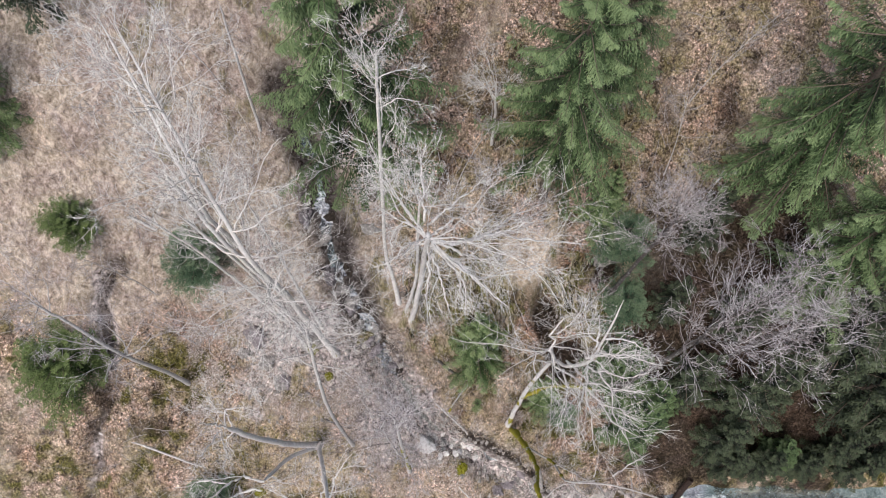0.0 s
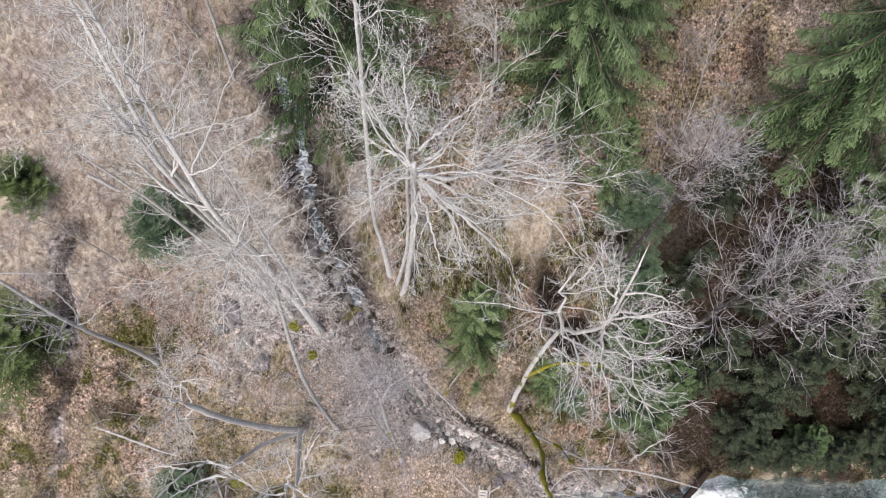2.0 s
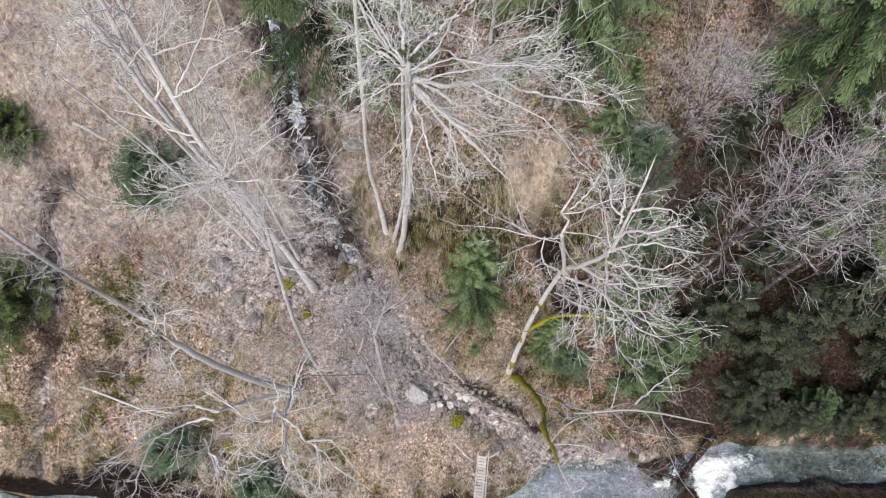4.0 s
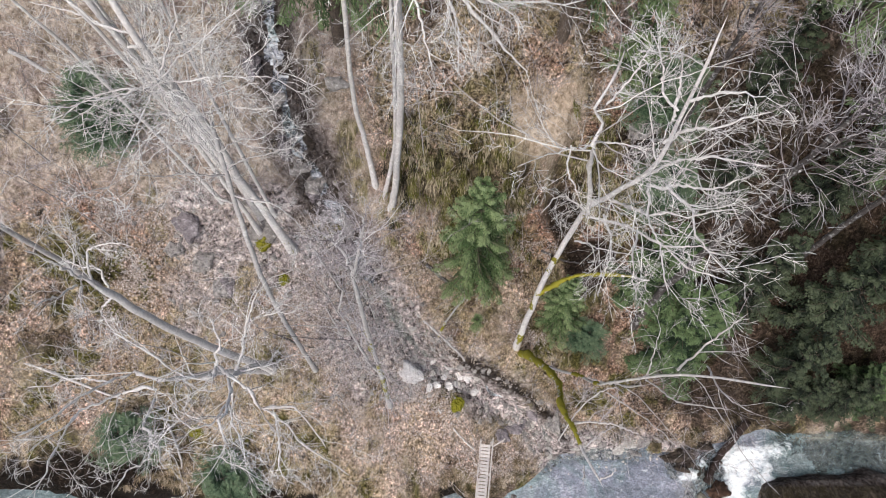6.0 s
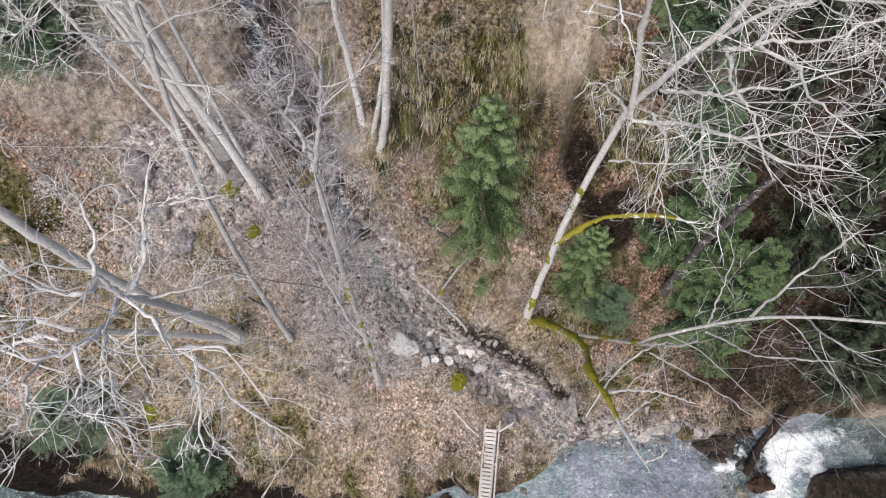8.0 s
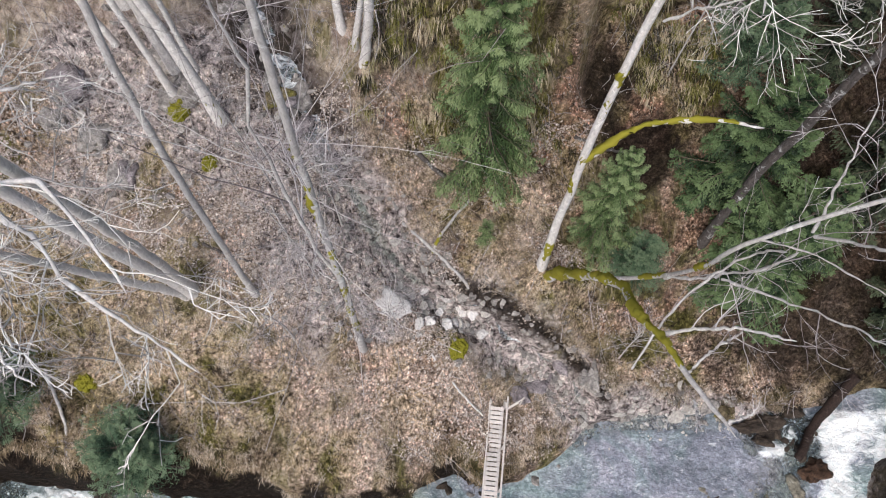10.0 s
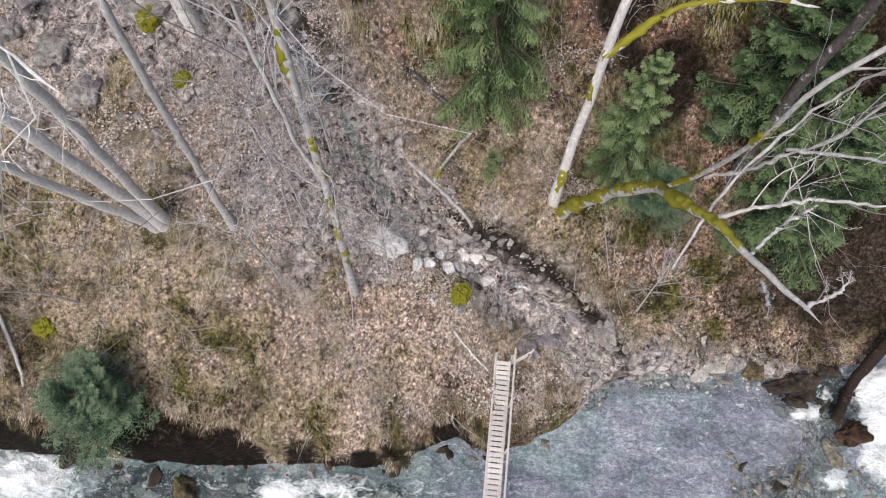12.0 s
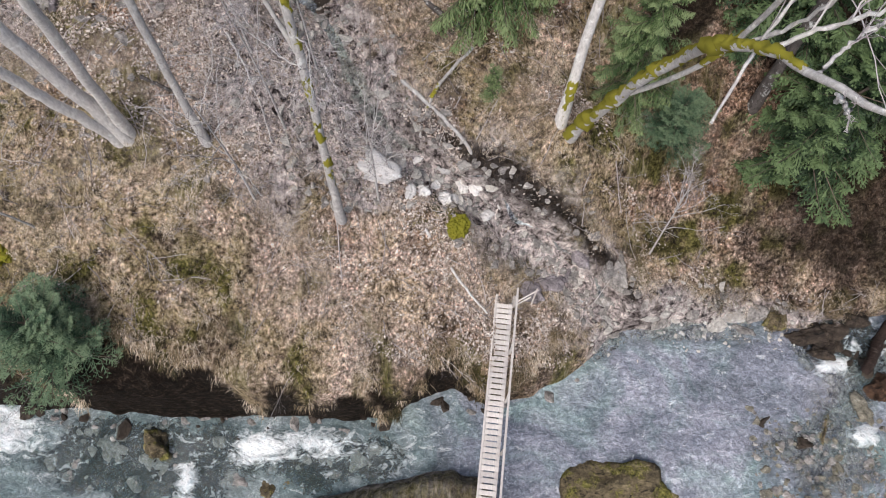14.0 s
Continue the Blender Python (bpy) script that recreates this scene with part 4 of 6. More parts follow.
for n, (x, y, r) in enumerate([(0.86, 6.22, 0.36), (0.2, 6.14, 0.28), (1.99, 6.81, 0.3), (1.25, 6.38, 0.24), (-0.04, 7.56, 0.2), (-0.2, 5.95, 0.26), (1.5, 6.9, 0.3), (2.4, 6.1, 0.26), (0.6, 6.7, 0.24), (0.9, 7.3, 0.28)]):
    boulder((x, y, ground_at(x, y) + 0.1), (r, 0.75 * r, 0.55 * r), ROCK_WHITE, "pale angular stone in the brook bed", 110.0 + n, 53 * n, "bed_stone")
for n, (x, y, sx, sy) in enumerate([(4.7, 4.25, 0.6, 0.4), (4.05, 4.0, 0.4, 0.5), (5.4, 4.75, 0.5, 0.35), (5.85, 5.1, 0.45, 0.3), (-5.4, 13.4, 0.7, 0.5), (-4.6, 13.0, 0.5, 0.4), (-6.6, 15.2, 0.6, 0.7), (-5.0, 12.6, 0.4, 0.6), (-3.7, 12.0, 0.55, 0.35)]):
    boulder((x, y, ground_at(x, y) - 0.02), (sx, sy, 0.22), ROCK_SLATE, "low mauve-grey rock in the bed of the brook", 160.0 + n, 40 * n, "bedrock")
boulder((7.2, 4.55, ground_at(7.2, 4.55)), (0.3, 0.85, 0.25), ROCK, "long grey stone slab on the bank", 14.0, 4, "slab")
boulder((-4.9, 19.6, ground_at(-4.9, 19.6)), (0.6, 0.5, 0.4), ROCK_PALE, "pale lichen-covered rock in the slope", 15.0)
boulder((-11.1, 10.4, ground_at(-11.1, 10.4)), (0.4, 0.75, 0.3), ROCK, "grey upright rock in the scree", 16.0, 15)
for n, (x, dy, sx) in enumerate([(7.4, -0.5, 0.9), (8.7, -0.3, 1.1), (2.6, -0.7, 0.7), (0.4, -0.6, 0.8), (10.0, -0.2, 1.0), (5.2, -0.8, 0.6)]):
    y = float(cliff_lip(x)) + dy
    boulder((x, y, ground_at(x, y + 0.5) - 0.5), (sx, 0.5, 0.6), ROCK_WET, "mossy rock jutting from the low cliff", 30.0 + n, 10 * n)
boulder((11.2, 18.6, ground_at(11.2, 18.6) - 0.2), (1.5, 0.8, 0.9), ROCK, "overhanging grey rock in the hillside", 18.0, 15)
boulder((-8.6, 13.5, ground_at(-8.6, 13.5) - 0.3), (1.3, 0.9, 0.6), ROCK, "grey bedrock showing through the slope", 19.0, 30)
boulder((-6.0, 13.6, ground_at(-6.0, 13.6) - 0.4), (1.1, 0.8, 0.7), ROCK_WET, "wet mossy bedrock beside the brook", 20.0, 10)

for n, (x, y, a, b, turn) in enumerate([(-6.7, 15.7, 1.1, 0.9, 20), (-7.9, 17.3, 0.7, 1.1, 25), (-9.5, 14.3, 0.9, 0.6, -20), (-12.9, 13.6, 0.8, 1.2, 20), (-12.0, 11.9, 0.7, 1.0, 10), (-9.2, 20.4, 0.6, 1.2, 15), (-4.9, 14.0, 0.9, 0.6, 40), (-10.8, 10.6, 0.45, 0.7, 10), (-13.6, 12.3, 0.5, 0.6, 70)]):
    boulder((x, y, ground_at(x, y) - 0.12), (a, b, 0.55), (ROCK, ROCK_SLATE)[n % 2], "mauve-grey bedrock showing through the slope", 130.0 + n, turn, "bedrock")
for n, (x, y, r) in enumerate([(-9.2, 22.6, 0.7), (-7.4, 20.6, 0.6), (-8.3, 19.4, 0.7), (-6.4, 17.6, 0.55), (-7.3, 16.4, 0.8), (-5.2, 15.6, 0.6), (-5.9, 14.2, 0.7), (-4.2, 13.7, 0.55), (-4.9, 12.1, 0.6), (-3.1, 11.5, 0.5)]):
    boulder((x, y, ground_at(x, y) - 0.25 * r), (r, 0.8 * r, 0.55 * r), ROCK_DARK if n % 2 else ROCK, "wet grey rock in the bed of the brook", 90.0 + n, 37 * n)
rng_p = np.random.default_rng(41)
placed, spare = 0, []
while placed < 300 or len(spare) < 1500:
    spot = rng_p.uniform(0, 1)
    if spot < 0.5:
        k, f = rng_p.integers(4, len(BROOK) - 1), rng_p.uniform()
        p = BROOK[k] * (1 - f) + BROOK[k + 1] * f + rng_p.normal(size=2) * 0.75
    elif spot < 0.64:
        p = np.array([rng_p.normal(-12, 1.7), rng_p.normal(11.5, 2.6)])
    elif spot < 0.76:
        p = np.array([rng_p.normal(-7.2, 1.5), rng_p.normal(11.2, 1.7)])
    elif spot < 0.85:
        p = np.array([rng_p.uniform(5.5, 15), rng_p.uniform(2.6, 4.6)])
    else:
        p = np.array([rng_p.normal(-3.2, 2.2), 5.2 + abs(rng_p.normal(0, 2.6))])
    s = 0.09 + 0.3 * rng_p.uniform() ** 3
    item = (p[0], p[1], ground_at(*p) - 0.1 * s, s, rng_p.uniform(0, 360), rng_p.normal() * 18, int(rng_p.integers(0, 20)))
    if placed < 300 and -6 < p[0] < 12 and p[1] < 13 and s > 0.13:
        ob = new("stone", STONES[item[6]])
        ob.matrix_world = pose(*item[:3], item[5], 0, item[4]) @ Matrix.Scale(2 * s, 4)
        ob.parent = ground
        placed += 1
    elif len(spare) < 1500:
        spare.append(item)


for n in range(300):
    if n < 50:
        x = rng_p.uniform(-15, 6)
        y = float(np.interp(x, SHORE_X, SHORE_Y)) + rng_p.uniform(-0.35, 0.1)
    elif n < 190:
        x, y = rng_p.uniform(-14, 1), rng_p.uniform(-2.9, -0.5)
    else:
        x, y = rng_p.normal(13.2, 1.8), rng_p.normal(-0.9, 1.0)
    s = 0.12 + 0.4 * rng_p.uniform() ** 2
    spare.append((x, y, float(water_level(x)) - 0.28 * s - 0.05, s, rng_p.uniform(0, 360), rng_p.normal() * 12, int(rng_p.integers(0, 20))))


shingle, shallows = [], []
for n in range(420):
    x = rng_p.uniform(6.2, 14.2)
    y = float(np.interp(x, SHORE_X, SHORE_Y)) + 0.25 + 0.5 * rng_p.normal()
    s = 0.04 + 0.16 * rng_p.uniform() ** 2.5
    shingle.append((x, y, max(ground_at(x, y), -2.45) + 0.02, s, rng_p.uniform(0, 360), rng_p.normal() * 15, int(rng_p.integers(0, 20))))
for n in range(420):
    x = 17.4 - 5.6 * rng_p.uniform() ** 1.3
    y = 0.3 - 3.6 * rng_p.uniform() ** 0.8 - 0.25 * (17.0 - x) * rng_p.uniform()
    s = 0.07 + 0.26 * rng_p.uniform() ** 2
    shallows.append((x, y, -2.36 - rng_p.uniform(0.0, 0.45) * s, s, rng_p.uniform(0, 360), rng_p.normal() * 15, int(rng_p.integers(0, 20))))


def build_scree(name, stones, mat, label):
    pieces = []
    for x, y, z, s, a, b, k in stones:
        me = STONES[(k // 2) * 2]
        V = np.array([v.co for v in me.vertices])
        T = np.array([[q for q in p.vertices] for p in me.polygons])
        R = np.array((pose(0, 0, 0, b, 0, a)).to_3x3())
        pieces.append((V @ R.T * 2 * s * 0.8 + (x, y, z), T))
    tagged(new(name, mesh_from(name, *joined(pieces), mat)), label, "stones", "", "stuff")


build_scree("scree", spare, ROCK, "loose grey stones and scree along the brook")
build_scree("shingle", shingle, ROCK_PALE, "pale grey stones strewn along the shore")
build_scree("stream_stones", shallows[::2], ROCK, "grey stones breaking the shallow water")
build_scree("stream_stones", shallows[1::2], ROCK_MOSSED, "olive mossy stones breaking the shallow water")


# ---- bare trees ----
def moss_coat(path, radii, span, rng, parent, fat=1.25):
    """Cushions of moss along the upper side of a stem."""
    n = len(path)
    lo, hi = int(span[0] * (n - 1)), max(int(span[1] * (n - 1)), int(span[0] * (n - 1)) + 2)
    sub, r = path[lo : hi + 1], radii[lo : hi + 1]
    m = 8 + 3 * len(sub)
    t = np.linspace(0, len(sub) - 1, m)
    p = np.stack([np.interp(t, np.arange(len(sub)), sub[:, a]) for a in range(3)], 1)
    rr = np.interp(t, np.arange(len(sub)), r)
    swell = np.clip(0.45 + 0.6 * np.sin(t * 1.7 + rng.uniform(0, 6)) + 0.3 * rng.normal(size=m), 0.55 if fat >= 1.5 else 0.03, 1.25)
    swell[0] = swell[-1] = 0.05
    tan = unit(np.gradient(p, axis=0))
    side = np.array([rng.normal() * 0.6, -0.4, 0.8]) if fat < 1.5 else np.array([0.0, -0.25, 1.0])
    side = unit(side - tan * (tan @ side)[:, None])
    v, f = tubes((p + side * rr[:, None] * (0.42 + 0.12 * np.sin(t * 3.1))[:, None])[None], (rr * (0.3 + (fat - 0.55) * 0.85 * swell))[None], 9)
    v = v + np.minimum(0.035, 0.3 * np.repeat(rr, 9)[:, None]) * rng.normal(size=v.shape)
    part_mesh("moss", mesh_from("moss", v, f, MOSS, True), parent, "yellow-green moss cushion")


def bare_tree(name, label, stems, bark, twig, seed, limbs=8, reach=4.0, span=(0.7, 1.0), angle=(35, 75), up=0.05, bias=(0, 0, 0),
              wander=0.16, dense=(7, 6, 5), moss=(), cover=1.25, extra=(), twig_r=0.006, group="bare trees", stout=0.45, curl=0.15, crook=0.016):
    """stems: paths with their radius at foot and top. extra: single limbs, as paths with radii."""
    rng = np.random.default_rng(seed)
    foot = np.array(stems[0][0][0], float)
    tree = empty(name, tuple(foot), label, "tree", group)
    limb_paths, limb_radii, coated = [], [], []
    for k, (points, r0, r1, *own) in enumerate(stems):
        path = spline(points, 30) - foot
        path[2:-1] += min(0.035, 0.09 * r0) * rng.normal(size=(27, 3))
        path[0, 2] -= 0.3
        f = np.linspace(0, 1, 30)
        rad = r0 + (r1 - r0) * f
        rad[:4] *= np.array([1.45, 1.2, 1.08, 1.03])
        rad[-2:] *= np.array([0.75, 0.02])
        trunk = part_mesh("trunk", mesh_from("trunk", *tubes(path[None], rad[None], 12), bark, True), tree)
        count = own[0] if own else limbs
        if count:
            lp, lr = grow(path[None], rad[None], count, span, reach, angle, up, wander, 9, stout, rng, bias, 0.016)
            limb_paths += list(lp)
            limb_radii += list(lr)
        for which, lo, hi in moss:
            if which == k:
                moss_coat(path, rad, (lo, hi), rng, trunk, cover)
    for points, r0, r1, *mossed in extra:
        path = spline(points, 9) - foot
        path[1:-1] += (0.003 if mossed else crook) * np.linalg.norm(path[-1] - path[0]) * rng.normal(size=(7, 3))
        rad = np.linspace(r0, r1, 9)
        limb_paths.append(path)
        limb_radii.append(rad)
        if mossed:
            coated.append((len(limb_paths) - 1, path, rad))
    for k, (p, r) in enumerate(zip(limb_paths, limb_radii)):
        t = np.linspace(0, 8, 25)
        q = np.stack([np.interp(t, np.arange(9), p[:, a]) for a in range(3)], 1)
        w = np.interp(t, np.arange(9), r) * np.clip(1 + 0.2 * rng.normal(size=25), 0.6, 1.6)
        q[1:-1] += rng.normal(size=(23, 3)) * np.minimum(w[1:-1, None] * 0.5, 0.02)
        w[-1] *= 0.3
        limb = part_mesh("limb", mesh_from("limb", *tubes(q[None], w[None], 6), bark, True), tree)
        for which, path, rad in coated:
            if which == k:
                moss_coat(path, rad, (0.0, 0.96), rng, limb, 2.05)
    if not limb_paths:
        return tree
    bushy = [k for k in range(len(limb_paths)) if k not in [c[0] for c in coated]]
    P, R = np.array(limb_paths)[bushy], np.array(limb_radii)[bushy]
    b1, r1 = grow(P, R, dense[0], (0.2, 1.0), -0.6, (25, 65), up * 0.6, curl, 7, 0.42, rng, (0, 0, 0), twig_r * 1.4)
    b2, r2 = grow(b1, r1, dense[1], (0.15, 1.0), -0.55, (25, 65), 0.02, curl, 5, 0.55, rng, (0, 0, 0), twig_r * 1.1)
    b3, r3 = grow(b2, r2, dense[2], (0.1, 1.0), -0.6, (25, 60), 0.02, curl, 4, 0.6, rng, (0, 0, 0), twig_r * 0.9)
    crown = part_mesh("crown", mesh_from("crown", *joined([tubes(b1, r1, 4), ribbons(b2, r2, rng), ribbons(b3, r3, rng)]), twig), tree)
    tagged(crown, kind="stuff")
    return tree


# the limbs that make each crown's shape: a path, and its radius at both ends
OAK_HUB = (([(-4.72, 1.65, 25.1), (-4.97, 1.79, 25.6), (-5.2, 1.35, 26), (-5.7, 1.6, 27), (-6.57, 2, 28)], 0.06, 0.018),
    ([(-4.75, 1.68, 25), (-4.37, 1.31, 24.6), (-4.09, 1.02, 24), (-3.29, 1.07, 24), (-2.51, 0.13, 23.4)], 0.055, 0.014),
    ([(-4.09, 1.02, 24), (-3.7, 0.72, 23.5), (-2.85, 0.04, 23), (-1.98, -0.47, 22.5)], 0.04, 0.012),
    ([(-3.81, 0.94, 24), (-3.67, 0.33, 23.8), (-3.64, -0.41, 23.5), (-3.27, -0.78, 23.3)], 0.034, 0.012),
    ([(-4.71, 1.54, 25.3), (-4.33, 0.74, 26.4), (-4.19, 0.2, 27.2), (-4.06, -0.31, 27.4), (-3.85, -0.68, 27.5)], 0.045, 0.012),
    ([(-4.33, 0.74, 26.4), (-3.96, 0.1, 26.8), (-3.61, -0.57, 27)], 0.03, 0.012))
OAK_UP = (([(-4.33, 0.74, 26.4), (-4.42, 0.23, 27), (-4.75, 0.06, 27.4), (-5.02, 0.35, 27.8)], 0.03, 0.01),
    ([(-4.76, 1.68, 25.4), (-4.84, 1.81, 26), (-4.63, 2.04, 26.5), (-4.7, 2.5, 27)], 0.045, 0.014),
    ([(-4.64, 1.81, 25), (-4.46, 2.43, 25.2), (-4.21, 2.71, 26), (-3.7, 3.12, 27.2)], 0.05, 0.015),
    ([(-4.21, 2.71, 26), (-3.79, 2.95, 26), (-3, 2.97, 26.2)], 0.03, 0.01),
    ([(-9.9, 5, 22.6), (-10.08, 4.91, 24), (-10.02, 4.64, 26)], 0.05, 0.02),
    ([(-9.9, 5, 22.5), (-9.86, 5.6, 23.5), (-9.1, 5.65, 24), (-7.95, 5.35, 24.5)], 0.04, 0.015),
    ([(-9.96, 4.74, 23), (-9.66, 4.15, 23.5), (-9.24, 3.44, 24)], 0.035, 0.015),
    ([(-10, 4.71, 23.2), (-10.05, 4.12, 24), (-10.03, 3.39, 25)], 0.04, 0.015))
OAK_LOW = (([(-8.77, 2.48, 19.4), (-9.94, 2.27, 19.6), (-10.79, 1.5, 20.3), (-11.29, 0.3, 21.5)], 0.06, 0.02),
    ([(-8.9, 2.99, 18.5), (-10.02, 3.21, 18.6), (-10.71, 2.65, 19.2), (-11.18, 1.54, 20.5), (-11.83, 0.68, 21.5)], 0.065, 0.02),
    ([(-8.63, 2.09, 19.8), (-7.75, 0.75, 22), (-7.03, 0.04, 23), (-6.59, -0.41, 23.5)], 0.045, 0.014),
    ([(-7.75, 0.75, 22), (-7.28, -0.07, 22.8), (-7.76, -0.49, 23), (-7.96, -1.01, 23.3)], 0.034, 0.012),
    ([(-10.58, 2.82, 19), (-11.85, 2.92, 18.8), (-13.27, 2.6, 19)], 0.04, 0.014),
    ([(-10.79, 1.5, 20.3), (-10.67, 0.23, 21.5), (-10.54, -0.4, 22), (-10.52, -1.11, 22.5)], 0.035, 0.012))
BEECH_EAST = (([(-0.47, 10.74, 30.8), (0.6, 10.95, 30.3), (2.17, 11.54, 29.6), (3.86, 11.74, 28.6), (6.21, 11.96, 27.6)], 0.085, 0.02),
    ([(-0.47, 10.84, 30.8), (0.6, 10.66, 30), (1.6, 10.71, 29), (2.76, 10.99, 28.2)], 0.065, 0.018),
    ([(-0.42, 10.68, 30.5), (0.41, 10.37, 29.5), (1.52, 9.89, 28.2), (2.8, 9.31, 27)], 0.085, 0.018),
    ([(1.57, 11.35, 29.8), (3, 12.48, 29.5), (4.36, 13.24, 29.3)], 0.045, 0.015),
    ([(-0.53, 11.2, 31.3), (0.41, 11.84, 31.8), (1.48, 12.5, 32.3)], 0.06, 0.018),
    ([(-0.42, 10.79, 30.5), (1.18, 9.89, 29.3), (2.61, 10.41, 28.5), (4.45, 11.1, 27.8)], 0.05, 0.015),
    ([(-0.47, 10.84, 31), (0.23, 11.3, 31.3), (0.69, 11.57, 31), (1.53, 11.05, 30.6)], 0.05, 0.015))
BEECH_WEST = (([(-0.44, 10.51, 30), (-0.07, 9.79, 28.8), (0.26, 8.8, 27.8)], 0.06, 0.016),
    ([(-0.5, 10.5, 29.8), (-0.67, 9.59, 28.5), (-0.49, 8.48, 27.5)], 0.045, 0.014),
    ([(-0.59, 10.7, 31), (-1.22, 11.18, 31.4), (-1.65, 11.1, 31.4), (-2.04, 10.54, 31)], 0.06, 0.016),
    ([(-0.61, 10.74, 30.6), (-1.44, 10.61, 30.6), (-1.86, 10.15, 30.2)], 0.05, 0.015),
    ([(-0.7, 11.23, 31.6), (-0.72, 11.92, 33), (-0.79, 12.54, 34)], 0.06, 0.02),
    ([(-1.11, 11.24, 31.6), (-1.76, 11.77, 32.6), (-2.31, 12.36, 33.4)], 0.045, 0.015),
    ([(-0.43, 10.73, 30.2), (0.81, 9.98, 28.6), (0.92, 8.87, 27.6)], 0.05, 0.014))
MAPLE_EAST = (([(6.49, 7.87, 24), (7.16, 7.76, 25), (7.98, 7.57, 25.5), (9.24, 7.06, 26)], 0.06, 0.016),
    ([(6.46, 7.44, 24.2), (6.91, 7.09, 24.8), (7.84, 6.66, 25.5), (8.63, 6.74, 26)], 0.05, 0.014),
    ([(6.04, 8.4, 21.4), (6.51, 7.33, 22.8), (7.17, 6.51, 24), (8.37, 6.03, 25.5)], 0.05, 0.014),
    ([(6.18, 7.29, 26.8), (6.53, 7.24, 27.5), (6.98, 6.89, 28.2), (7.92, 6.75, 29)], 0.055, 0.015),
    ([(6.25, 7.53, 27.9), (5.78, 7.76, 28.4), (5.65, 8.02, 29), (5.3, 8.38, 29.6)], 0.045, 0.014),
    ([(6.21, 7.44, 27.6), (6.2, 7.91, 28.4), (6.1, 8.3, 29.2)], 0.045, 0.014),
    ([(6.47, 7.61, 28.2), (7.08, 7.44, 28.8), (7.65, 6.9, 29.4)], 0.04, 0.014))
MAPLE_LOW = (([(5.7, 8.41, 20), (6.33, 7.75, 21), (6.85, 6.88, 22), (7.55, 5.08, 23.6), (8.37, 4.28, 24.6)], 0.06, 0.015),
    ([(6.69, 6.99, 22), (6.1, 5.5, 23), (5.98, 4.2, 23.6)], 0.035, 0.012),
    ([(5.97, 8.11, 20.8), (5.99, 6.94, 21.4), (5.75, 6.06, 21.7), (5.19, 4.72, 22.2)], 0.04, 0.012),
    ([(5.58, 8.53, 17.6), (6.25, 7.33, 19.6), (6.82, 6.55, 21)], 0.035, 0.012),
    ([(6.46, 7.43, 24.3), (6.17, 5.89, 25), (6.27, 4.97, 25.3), (6.22, 3.6, 25.6)], 0.04, 0.012),
    ([(6.84, 7.08, 24.8), (7.18, 6, 25.4), (7.01, 5.11, 25.8), (7.45, 3.8, 26.5)], 0.045, 0.013),
    ([(7.1, 6.02, 23), (7.78, 5.56, 24), (8.43, 4.8, 25)], 0.035, 0.012))
MAPLE_WEST = (([(5.64, 8.57, 19.9), (4.84, 8.27, 23.8), (4.62, 7.91, 26), (4.69, 8.05, 27.2), (4.66, 8.12, 29.4)], 0.085, 0.03),
    ([(4.76, 8.01, 25.6), (4.15, 7.66, 26), (3.5, 7.24, 26.4), (2.38, 6.47, 27)], 0.035, 0.012),
    ([(4.73, 7.98, 25.7), (5.34, 7.88, 25.8), (5.96, 7.81, 25.6), (6.32, 7.62, 25.2)], 0.03, 0.012),
    ([(3.96, 7.63, 26.1), (3.82, 7.01, 26), (4.08, 6.68, 25.6), (4.37, 6.29, 25)], 0.028, 0.01),
    ([(5.45, 8.52, 20.4), (4.89, 8.44, 21.2), (4.25, 8.21, 22), (3.6, 7.39, 22.4)], 0.035, 0.012),
    ([(4.68, 8.06, 27.4), (5.12, 8.21, 28.4), (5.35, 8.47, 29)], 0.035, 0.012))
ALDER_TOP = (([(-2.02, 4.91, 23.5), (-2.05, 4.96, 24.2), (-2.31, 5.19, 25.2), (-2.69, 5.08, 26.3)], 0.06, 0.025),
    ([(-2.02, 4.91, 23.5), (-1.61, 4.99, 25.5), (-1.38, 5.02, 27.2)], 0.06, 0.025),
    ([(-2.02, 4.93, 23.3), (-1.59, 5.12, 24), (-1.16, 5.01, 24.5)], 0.035, 0.012),
    ([(-2.2, 4.75, 11.5), (-2.97, 5.4, 15.5), (-3.12, 5.75, 20), (-3.15, 5.57, 24)], 0.055, 0.02),
    ([(-2.31, 5.19, 25.2), (-2, 5.24, 26), (-1.86, 5.29, 27)], 0.03, 0.01))
WILLOW_EAST = (([(6.7, 3.11, 15.8), (7.56, 1.81, 17.6), (8.15, 0.7, 19)], 0.032, 0.012),
    ([(7.53, 3.06, 18.2), (7.96, 2.04, 20), (8.94, 1.47, 21.5)], 0.035, 0.012),
    ([(8.34, 3.18, 19.2), (8.73, 3.52, 21.5), (9.07, 3.77, 23.5)], 0.045, 0.014),
    ([(7.62, 3.24, 18), (7.53, 3.67, 19.5), (7.37, 4.06, 21)], 0.03, 0.012),
    ([(8.84, 2.99, 20.5), (8.64, 1.82, 22), (8.96, 1.1, 23)], 0.03, 0.012))

